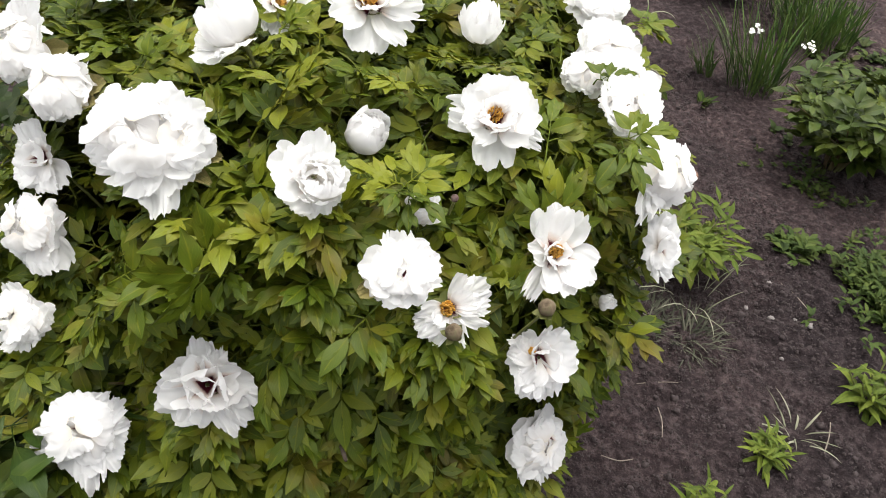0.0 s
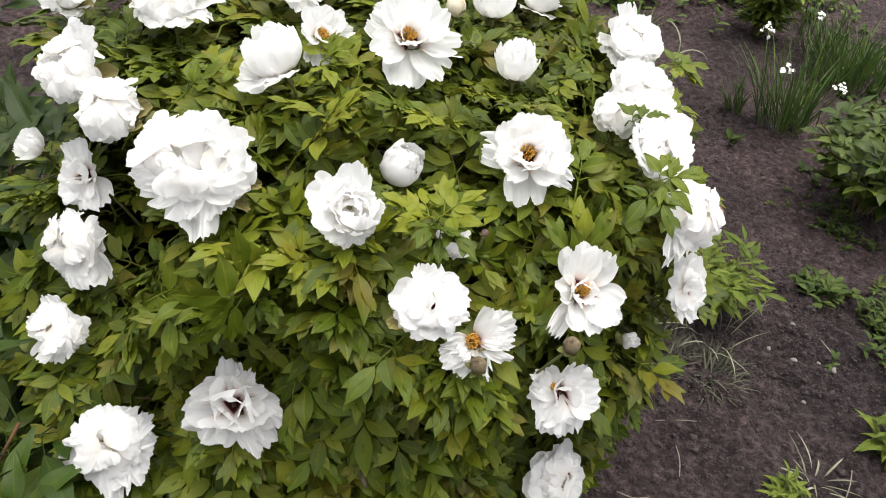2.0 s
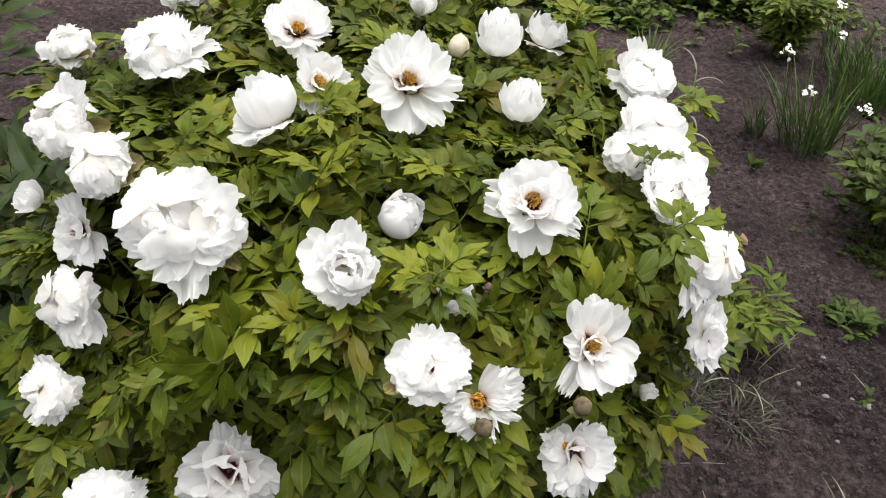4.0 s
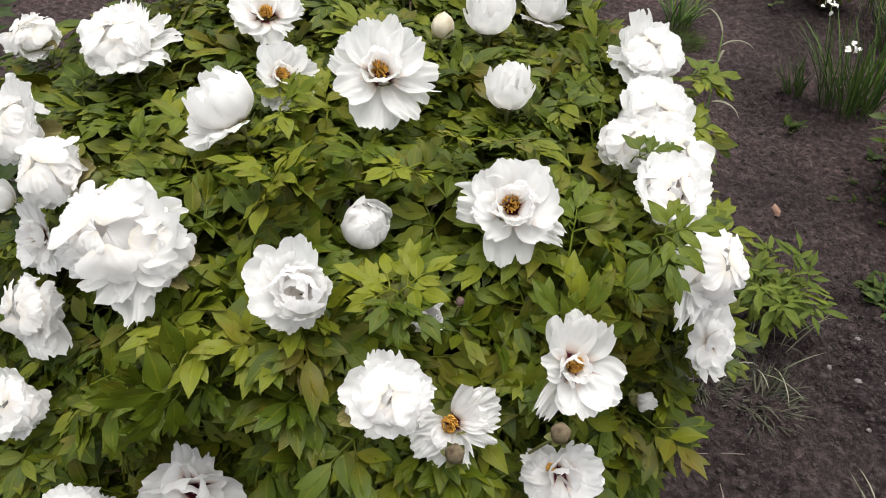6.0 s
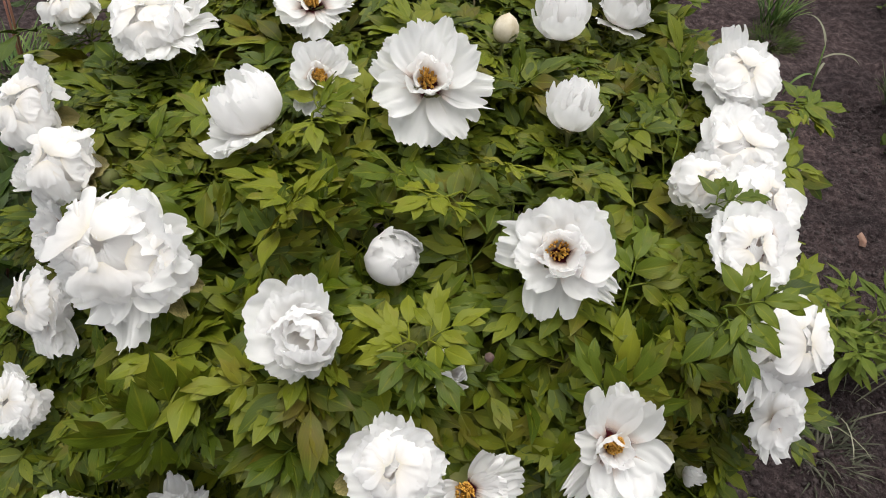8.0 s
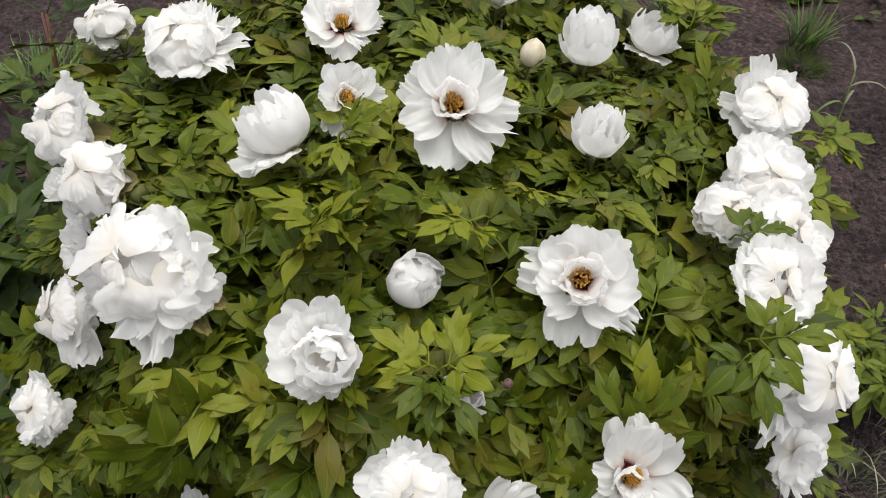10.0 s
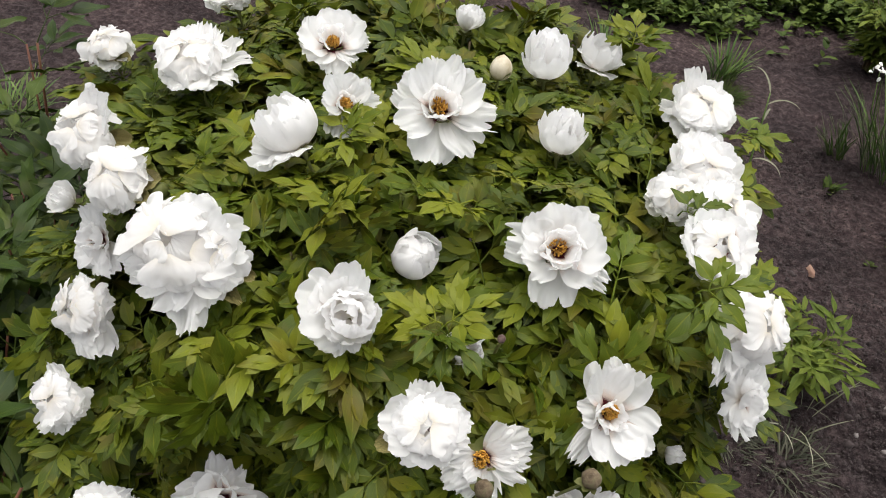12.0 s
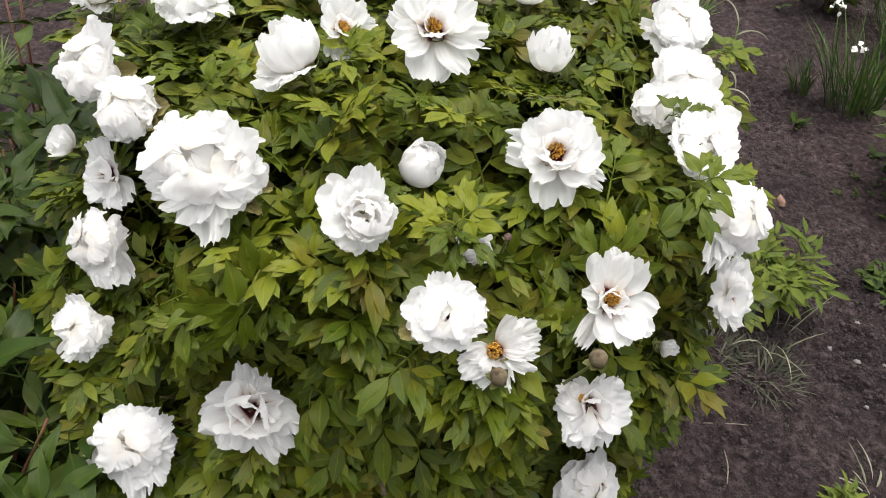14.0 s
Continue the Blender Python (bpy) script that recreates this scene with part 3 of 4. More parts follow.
bloom(0.262, 1.105, 1.11, 0.078, (-0.1, 0.2, 1), [
    ("guard", 112, 0.98, 74, 0.9), ("guard", 66, 0.98, 76, 0.85), ("guard", 18, 1.02, 78, 1.0), ("guard", -24, 0.98, 84, 0.75), ("shred", -34, 1.14, 90, 0.5), ("shred", 174, 1.12, 80, 0.8),
    ("guard", 150, 0.82, 74, 0.8), ("flat", -96, 1.10, 98, 0.66), ("guard", -140, 0.84, 80, 0.8),
    ("mid", 70, 0.72, 62, 0.9), ("mid", 10, 0.76, 64, 0.9), ("mid", -48, 0.72, 60, 0.9), ("mid", -100, 0.70, 58, 0.95), ("mid", -160, 0.66, 56, 0.9), ("mid", 128, 0.62, 54, 0.8)], EYED, 0.2, 0.21, (-0.05, 0.1))
bloom(0.172, 1.385, 1.12, 0.048, (0.05, 0.78, 0.6), ring("ball", 5, 1.9, 90) + ring("cup", 5, 1.85, 30, 0.95) + ring("cup", 4, 1.7, 20, 0.9) + [("bract", -90, 0.6, 96, 0.8)], CUP, 0.75)
bloom(0.078, 1.015, 1.085, 0.036, (0.25, 0.2, 0.9), ring("high", 4, 1.96, 92) + ring("high", 4, 1.92, 84) + ring("shell", 5, 1.88, 88) + [("high", 10, 1.84, 78), ("high", -30, 1.74, 70), ("bract", -60, 1.0, 96, 0.7)], "globular half-closed white flower bud", 0.95)
bloom(0.057, 0.855, 1.11, 0.062, (0.1, 0.15, 0.95), [
    ("guard", 178, 1.16, 78, 1.0), ("guard", 148, 0.96, 74, 0.9), ("guard", 112, 0.86, 68, 0.8), ("guard", 74, 1.22, 66, 0.52), ("guard", 40, 0.78, 60, 0.7), ("guard", 4, 0.84, 66, 0.8), ("flat", -70, 0.90, 84, 0.7), ("shred", -104, 1.0, 88, 0.9), ("guard", -142, 1.08, 84, 0.8),
    ("core", 120, 0.98, 62, 1.1), ("core", 70, 0.95, 52, 1.0), ("core", 180, 0.8, 66, 1.0), ("core", 20, 0.9, 50, 1.0), ("core", 95, 0.7, 40, 1.0),
    ("high", -90, 1.16, 84, 1, 0.02, 0.14, -0.08), ("high", -40, 1.10, 82, 1, 0.02, 0.16, -0.04), ("ball", -90, 1.2, 92, 1, 0.0, 0.12, -0.1), ("ball", -20, 1.16, 90, 1, 0.0, 0.14, -0.06), ("ball", -150, 1.1, 90, 1, 0.0, 0.12, -0.08), ("high", -60, 1.02, 88, 1, 0.04, 0.14, -0.06), ("high", -120, 0.96, 86, 1, 0.04, 0.14, -0.06), ("bract", 15, 0.55, 100, 0.7)], "white bowl-shaped flower, half open", 0.3)
bloom(-0.172, 0.834, 1.118, 0.090, (-0.1, 0.2, 0.95), [
    ("flat", 176, 1.06, 84, 0.7), ("flat", 148, 1.0, 80, 0.7), ("flat", 112, 0.92, 78, 0.9), ("flat", 74, 0.78, 74, 0.8), ("guard", 36, 1.12, 70, 0.72), ("guard", 8, 1.10, 78, 0.72), ("flat", -30, 0.92, 84, 0.8), ("flat", -84, 1.24, 98, 0.40), ("flat", -62, 0.92, 92, 0.7), ("flat", -112, 0.98, 92, 0.6), ("flat", -150, 1.04, 86, 0.6), ("shred", -168, 1.04, 84, 0.7)]
    + dome(1.22, 0.0, -0.20, 0.12) + dome(0.84, 0.0, 0.42, -0.06) + [("mid", 30, 0.9, 58, 0.9, 0.1, 0.1, 0.05), ("mid", -10, 0.72, 66, 0.9, 0.1, 0.25, 0), ("bract", -20, 1.15, 96, 0.35, 0.02), ("bract", -48, 1.15, 99, 0.32, 0.02)], "very large globular white double flower", 0.42)
bloom(-0.171, 1.067, 1.19, 0.064, (-0.45, 0.62, 0.45), ring("ball", 4, 1.5, 88, start=-30) + ring("high", 5, 1.46, 86) + [("high", -80, 1.42, 80), ("high", -20, 1.4, 84), ("flat", -96, 1.15, 80, 0.7), ("flat", -128, 1.24, 82, 0.85), ("flat", -160, 1.30, 78, 0.85), ("guard", 165, 1.2, 72, 0.8), ("guard", 120, 1.1, 60, 0.9), ("guard", 60, 1.1, 56, 0.9), ("bract", -62, 0.6, 100, 0.5), ("bract", -35, 0.5, 105, 0.6)], "white flower opened sideways, seen on its outer petals", 0.62)
bloom(-0.140, 1.18, 1.184, 0.056, (0.35, 0.15, 0.75), [("guard", 100, 1.0, 66, 1.0), ("guard", 58, 1.06, 62, 0.6), ("shred", 22, 1.1, 66, 0.7), ("guard", 150, 0.9, 72, 0.9), ("guard", 205, 0.86, 78, 0.7), ("shred", -35, 1.15, 92, 0.8), ("flat", -95, 1.05, 96, 0.6), ("mid", 160, 0.6, 60), ("mid", 80, 0.62, 50, 0.8), ("mid", -120, 0.6, 66, 0.8)], EYED, 0.2, 0.2)
# towards the one side, above the dark-leaved peony
bloom(-0.394, 0.927, 1.095, 0.057, (-0.25, 0.25, 0.9), [("flat", 190, 1.0, 88), ("flat", 240, 1.0, 90, 0.9), ("flat", 300, 0.95, 90), ("flat", 20, 0.9, 84), ("shred", 60, 1.05, 76), ("flat", 120, 0.95, 80)] + dome(1.42) + [("mid", 200, 0.9, 70), ("bract", 6, 1.4, 92, 0.55, 0.02), ("bract", -30, 1.25, 95, 0.5, 0.02)], WHITE, 0.5)
bloom(-0.49, 0.975, 1.12, 0.064, (-0.25, 0.2, 0.9), [("flat", 180, 1.0, 84), ("shred", 155, 1.05, 80), ("flat", 215, 0.98, 88), ("flat", 260, 0.98, 92), ("flat", 310, 0.9, 90, 0.8), ("flat", 120, 0.92, 76), ("guard", 45, 1.50, 62, 0.66), ("guard", 28, 1.30, 68, 0.5), ("guard", 65, 1.25, 66, 0.5)] + dome(1.34, 0, -0.12, -0.08) + [("mid", 40, 0.8, 60), ("bract", -12, 1.35, 94, 0.45, 0.02)], WHITE, 0.45)
bloom(-0.70, 1.03, 0.86, 0.046, (-0.5, 0.3, 0.7), ring("cup", 5, 1.3, 56) + ring("cup", 4, 1.2, 36), CUP, 0.5)
bloom(-0.47, 0.91, 0.95, 0.066, (-0.45, 0.1, 0.8), [("flat", 195, 0.95, 86), ("flat", 160, 0.9, 80, 0.8), ("shred", 108, 1.1, 68, 0.9), ("guard", 70, 1.12, 60, 0.6), ("flat", 235, 0.9, 90), ("flat", -50, 1.15, 96, 0.6), ("flat", -80, 1.0, 94, 0.7), ("guard", 15, 0.8, 74), ("curl", 200, 0.75, 60), ("curl", 255, 0.7, 60), ("mid", 120, 0.7, 56), ("mid", 30, 0.66, 60), ("mid", -90, 0.6, 64)], WHITE, 0.25)
bloom(-0.436, 0.83, 0.86, 0.077, (-0.45, 0.05, 0.85), [("flat", 175, 0.85, 84), ("flat", 210, 0.85, 88), ("flat", 140, 0.86, 80), ("shred", 95, 0.9, 76), ("flat", -62, 1.12, 98, 0.6), ("flat", -88, 1.0, 96, 0.6), ("flat", -120, 0.8, 90), ("shred", 25, 0.95, 84, 0.7), ("guard", -20, 0.8, 84)] + dome(1.18, 0, -0.12, 0.14), WHITE, 0.4)
bloom(-0.413, 0.72, 0.765, 0.060, (-0.35, 0.2, 0.85), [("shred", 172, 1.05, 84, 0.8), ("shred", 100, 1.12, 72, 0.9), ("shred", 235, 1.05, 92, 0.9), ("flat", 280, 0.95, 92, 0.7), ("guard", 20, 0.95, 80), ("guard", 50, 0.9, 70, 0.8), ("flat", -35, 0.92, 88, 0.7)] + dome(1.2, 0, 0.08, 0.05) + ruffles(5, 0.5, 0.35, 0.6), "small ragged white flower, fading", 0.4)
# low on the front
bloom(-0.06, 0.69, 0.78, 0.076, (0.05, 0.05, 1), [
    ("shred", 100, 1.16, 74, 0.62), ("shred", 78, 0.98, 70, 0.6), ("guard", 160, 1.02, 80, 0.85), ("guard", 128, 0.86, 74, 0.8), ("flat", -154, 1.08, 92, 0.75), ("flat", -112, 0.94, 92, 0.6), ("shred", -66, 1.18, 96, 0.55), ("flat", -40, 1.22, 92, 0.62), ("flat", -12, 1.05, 86, 0.6), ("guard", 30, 0.86, 76, 0.8),
    ("mid", 104, 0.98, 58, 1.3), ("mid", 184, 0.92, 60, 1.2), ("mid", 12, 0.98, 60, 1.2), ("mid", -84, 0.94, 62, 1.3), ("mid", 60, 0.7, 44, 1.2), ("mid", -130, 0.7, 46, 1.2), ("mid", -40, 0.7, 46, 1.2)], "open white flower with a dark maroon heart", 0.25)
bloom(-0.26, 0.625, 0.645, 0.083, (-0.05, 0.1, 0.95), [("flat", 165, 0.86, 84), ("flat", 125, 0.88, 80), ("flat", 88, 0.84, 78), ("shred", 38, 1.18, 74, 0.66), ("shred", 20, 1.02, 78, 0.6), ("flat", -20, 0.86, 88), ("flat", -52, 0.98, 94, 0.55), ("shred", -84, 1.22, 98, 0.6), ("flat", -120, 0.9, 92), ("flat", -164, 1.2, 94, 0.4)] + dome(1.16, 0, -0.08, 0.06) + [("curl", 200, 0.66, 50, 0.9), ("curl", -60, 0.7, 52, 0.9), ("mid", 100, 0.7, 62)], WHITE, 0.36)
bloom(0.203, 0.807, 1.021, 0.058, (0.1, 0.25, 0.95), [("guard", 182, 1.08, 80, 0.9), ("guard", 150, 0.98, 74, 0.8), ("shred", 100, 1.08, 66, 0.9), ("guard", 60, 1.02, 66, 0.7), ("guard", 30, 1.06, 72, 0.8), ("shred", -10, 1.05, 80), ("flat", -50, 0.95, 86), ("flat", -95, 0.92, 88), ("flat", -140, 0.96, 88)] + dome(1.24, 0, 0.02, -0.03) + [("bract", 200, 1.3, 95, 0.5, 0.02)], WHITE, 0.36)
bloom(0.273, 0.87, 0.905, 0.066, (0.2, 0.15, 0.9), [("shred", 8, 1.1, 84, 0.7), ("shred", 34, 1.15, 78, 0.75), ("shred", 62, 0.98, 72, 0.7), ("shred", -22, 1.0, 86, 0.6), ("shred", 206, 1.1, 90, 0.75), ("shred", 236, 1.0, 92, 0.8), ("shred", 182, 0.9, 84, 0.7), ("shred", -64, 0.95, 92, 0.5), ("shred", 20, 0.8, 66, 0.8), ("guard", 48, 0.72, 60, 0.6), ("shred", 218, 0.7, 72, 0.8), ("shred", -10, 0.7, 70, 0.6)], "spent white flower with ragged narrow petals and golden stamens", 0.15, 0.2, (-0.12, -0.02), keep=0.8)
bloom(0.407, 0.965, 0.985, 0.066, (0.05, 0.1, 1), [("guard", 112, 1.26, 78, 0.56), ("guard", 64, 1.30, 78, 0.62), ("flat", 88, 1.24, 78, 0.62), ("shred", 236, 1.34, 98, 0.42), ("guard", 176, 0.78, 74, 0.7), ("guard", -66, 1.14, 86, 0.82), ("guard", -34, 1.16, 84, 0.78), ("guard", -96, 0.94, 88, 0.6), ("mid", 150, 0.62, 58, 0.9), ("mid", -150, 0.66, 64, 0.8), ("mid", -90, 0.62, 64, 0.8), ("mid", -20, 0.60, 58, 0.8), ("mid", 70, 0.46, 50, 0.8)], EYED, 0.16, 0.19, (0.02, 0.05))
bloom(0.432, 0.909, 0.80, 0.070, (0.1, 0.0, 0.95), [("shred", 158, 1.08, 80, 0.75), ("shred", 128, 0.92, 76, 0.7), ("guard", 100, 0.82, 70, 0.8), ("shred", 58, 0.98, 74, 0.8), ("guard", 18, 1.0, 82, 0.8), ("guard", -18, 1.0, 88, 0.8), ("flat", -52, 1.0, 92, 0.6), ("flat", -82, 1.12, 96, 0.65), ("flat", -112, 1.08, 96, 0.6), ("flat", -150, 0.88, 90), ("curl", -40, 0.72, 58, 0.8), ("curl", -120, 0.74, 58, 0.8), ("mid", 30, 0.62, 60), ("mid", 160, 0.64, 62), ("curl", 180, 0.66, 58, 0.7), ("mid", 90, 0.55, 55)], WHITE, 0.2, 0.1, (-0.25, 0.2))
bloom(0.48, 0.97, 0.46, 0.078, (0.3, 0.0, 0.85), [("shred", 88, 1.2, 70, 0.6), ("flat", 125, 0.9, 80), ("flat", 165, 0.92, 84), ("guard", 50, 0.85, 76), ("flat", 10, 0.92, 84), ("flat", -35, 0.98, 90, 0.8), ("shred", -70, 1.1, 96, 0.7), ("flat", -105, 1.08, 96, 0.6), ("flat", -150, 0.92, 90)] + dome(1.1) + ruffles(4, 0.5, 0.3, 0.55), WHITE, 0.35)
# along the side of the open soil
bloom(0.366, 1.605, 1.115, 0.074, (0.0, 0.4, 0.8), [("shred", 120, 1.34, 44, 0.62), ("guard", 132, 1.12, 52, 0.6), ("shred", 178, 1.05, 84, 0.5), ("shred", 62, 1.02, 60, 0.9), ("guard", 30, 0.98, 70), ("guard", 0, 0.98, 80), ("flat", -40, 0.9, 90), ("flat", -90, 0.9, 92), ("flat", -130, 0.86, 92)] + dome(1.26, 0, 0.08, 0.0) + ruffles(5, 0.5, 0.4, 0.6), WHITE, 0.4)
bloom(0.416, 1.48, 1.07, 0.080, (0.15, 0.3, 0.85), full(1.18, 8, 0.2), WHITE, 0.4)
bloom(0.385, 1.37, 1.08, 0.056, (-0.1, 0.3, 0.8), ring("guard", 6, 0.95, 76) + dome(1.2), "cream-white half-open flower", 0.4)
bloom(0.468, 1.258, 1.088, 0.069, (0.1, 0.25, 0.9), full(1.22, 8, 0.15), WHITE, 0.4)
bloom(0.455, 1.365, 1.088, 0.067, (0.3, 0.2, 0.75), full(1.2, 7, 0.25), WHITE, 0.4)
bloom(0.547, 1.178, 1.035, 0.068, (0.3, 0.1, 0.9), [("flat", 110, 0.95, 78), ("flat", 70, 0.96, 78), ("flat", 30, 0.98, 82), ("shred", 0, 1.02, 84), ("flat", -35, 0.98, 88), ("flat", -70, 0.94, 92), ("shred", -122, 1.5, 98, 0.5), ("shred", -108, 1.25, 96, 0.5), ("flat", 150, 0.9, 80), ("flat", 190, 0.85, 86)] + dome(1.34, 0, 0.02, 0.02), WHITE, 0.42)
bloom(0.61, 1.20, 0.86, 0.062, (0.4, 0.0, 0.8), [("flat", 95, 1.15, 80, 0.8), ("flat", 60, 1.05, 80, 0.8), ("flat", 20, 0.9, 84), ("flat", -20, 0.92, 88), ("shred", -62, 1.15, 94, 0.8), ("flat", -95, 1.05, 94, 0.7), ("flat", -140, 0.9, 90), ("flat", 150, 0.85, 84), ("curl", -30, 0.75, 50), ("curl", -110, 0.75, 50), ("curl", 60, 0.7, 46), ("mid", 120, 0.7, 60), ("mid", 0, 0.6, 50)], WHITE, 0.3)
# the far side of the crown
bloom(-0.718, 1.234, 1.093, 0.052, (-0.2, 0.5, 0.7), ring("flat", 5, 0.95, 84) + dome(1.5) + [("shred", 100, 1.1, 60, 0.8), ("shred", 205, 1.15, 90, 0.7), ("bract", -30, 1.3, 96, 0.5, 0.02)], "small round white double flower", 0.5)
bloom(-0.432, 1.182, 1.165, 0.080, (0.05, 0.5, 0.65), [("shred", 92, 1.02, 50, 0.55), ("shred", 62, 0.95, 54, 0.6), ("shred", 30, 1.08, 64, 0.6), ("shred", 6, 1.16, 78, 0.55), ("guard", 170, 0.95, 78, 0.9), ("guard", 142, 0.98, 70, 0.9), ("guard", 120, 0.92, 62, 0.8), ("flat", -110, 0.95, 94, 0.8), ("flat", -140, 0.98, 92, 0.7), ("flat", -60, 0.8, 92), ("shred", -30, 1.0, 90, 0.6)] + dome(1.2, 0, -0.2, 0.02) + [("mid", 20, 0.8, 56), ("mid", 60, 0.72, 50)], WHITE, 0.36)
bloom(-0.264, 1.34, 1.19, 0.070, (0.1, 0.45, 0.8), [("guard", 165, 1.0, 78, 0.9), ("guard", 200, 1.0, 84, 0.9), ("guard", 240, 1.0, 90, 0.8), ("flat", 278, 1.0, 94, 0.6), ("guard", 120, 0.98, 66), ("guard", 75, 0.9, 62), ("guard", 35, 1.08, 70, 0.9), ("shred", -5, 1.0, 80, 0.8), ("shred", -40, 0.9, 90, 0.6), ("mid", 140, 0.66, 56), ("mid", 200, 0.7, 62), ("mid", 20, 0.7, 54, 0.7), ("mid", 80, 0.6, 50)], EYED, 0.18, 0.2)
bloom(-0.12, 1.62, 1.17, 0.050, (0.1, 0.6, 0.6), ring("cup", 5, 1.3, 44) + ring("cup", 5, 1.2, 30), CUP, 0.6)
bloom(-0.62, 1.50, 1.13, 0.066, (-0.2, 0.5, 0.6), full(1.3, 7, 0.2), WHITE, 0.4)
bloom(0.07, 1.57, 1.155, 0.053, (-0.05, 0.75, 0.6), ring("ball", 5, 1.86, 90) + ring("cup", 5, 1.8, 32) + ring("cup", 4, 1.65, 22) + [("bract", -90, 0.6, 96, 0.9)], CUP, 0.75)
bloom(0.148, 1.70, 1.127, 0.058, (0.2, 0.7, 0.55), [("guard", 175, 1.0, 72), ("guard", 8, 1.1, 74, 0.8), ("guard", 40, 1.0, 66), ("guard", 90, 0.9, 54), ("guard", 135, 0.95, 60), ("flat", -60, 0.9, 84), ("flat", -120, 0.9, 84)] + ring("ball", 5, 1.4, 90) + ring("high", 4, 1.35, 88), CUP, 0.5)
bloom(0.196, 0.94, 1.02, 0.042, (0.2, 0.3, 0.8), ring("cup", 5, 1.5, 44) + ring("cup", 5, 1.5, 32), "white flower half hidden among leaves", 0.6, keep=0.6)
bloom(0.53, 1.12, 0.76, 0.029, (0.4, 0.1, 0.7), ring("cup", 5, 1.4, 40) + ring("cup", 4, 1.3, 26), "small white bud half hidden among leaves", 0.6, keep=0.6)

BLOOMS.append((Vector((0.015, 1.470, 1.165)), Vector((0, 0, 1)), 0.022))
pod("bud", 0.015, 1.470, 1.165, 0.021, CREAM, "closed cream-green flower bud", (0, 0.3, 1))
pod("bud", -0.33, 0.947, 1.085, 0.013, SEPAL, "closed green bud beside a flower", (0.3, 0, 1))
pod("seed_pod", 0.415, 0.882, 0.95, 0.0135, POD, "brownish spent flower head", (0, -0.3, 1))
pod("seed_pod", 0.289, 0.829, 0.90, 0.0135, POD, "brownish spent flower head", (0, -0.3, 1))
pod("seed_pod", 0.112, 0.78, 0.46, 0.014, POD, "brownish spent flower head", (0, -0.5, 1))
pod("bud", 0.237, 0.973, 1.036, 0.006, DARK_BUD, "small dull purple bud among leaves", (0, 0, 1))


# woody stems
def woody_stems():
    rng = random.Random(5)
    for k in range(9):
        a = 2 * math.pi * k / 9 + rng.uniform(-0.2, 0.2)
        foot = Vector((0.09 * math.cos(a), 0.09 * math.sin(a), -0.02))
        out = Vector((math.cos(a), math.sin(a), 0))
        top = out * rng.uniform(0.25, 0.36) + Vector((0, 0, rng.uniform(0.58, 0.72)))
        b = Buf()
        line = bend([foot, foot + out * 0.06 + Vector((0, 0, 0.25)), foot.lerp(top, 0.65) + out * 0.03, top])
        b.tube(line, [0.014 - 0.009 * i / len(line) for i in range(len(line))], 8)
        for _ in range(4):
            p = line[rng.randrange(4, len(line) - 1)]
            q = p + Vector((out.x * 0.16 + rng.uniform(-0.16, 0.16), out.y * 0.16 + rng.uniform(-0.16, 0.16), rng.uniform(0.05, 0.15)))
            twig = bend([p, p.lerp(q, 0.5) + Vector((0, 0, -0.02)), q])
            b.tube(twig, [0.006 - 0.003 * i / len(twig) for i in range(len(twig))], 6)
        part("stem", b, BARK, bush, "bare woody stem")


woody_stems()

# shoots with whorls of leaves
LIGHT = Vector((0.22, -0.52, 0.82))
FRONT_SIDE = Vector((0.36, 0.12, 1.74))
PATH_SIDE = Vector((0.38, 0.32, 1.75))  # the open side, to which the flowers have grown out


def hides_bloom(points):
    middle = points.mean(0)
    for c, axis, r in BLOOMS:
        if np.linalg.norm(middle - np.array(c)) > 0.50:
            continue
        for way, high, wide in ((LIGHT, 0.16, 0.86), (axis, 0.16, 0.86), ((PATH_SIDE - c).normalized(), 0.34, 1.0), ((FRONT_SIDE - c).normalized(), 0.30, 0.95)):
            v = points - np.array(c)
            h = v @ np.array(way)
            flat = np.linalg.norm(v - np.outer(h, np.array(way)), axis=1)
            if np.any((h > -0.01) & (h < high) & (flat < wide * r + 0.006)):
                return True
    return False


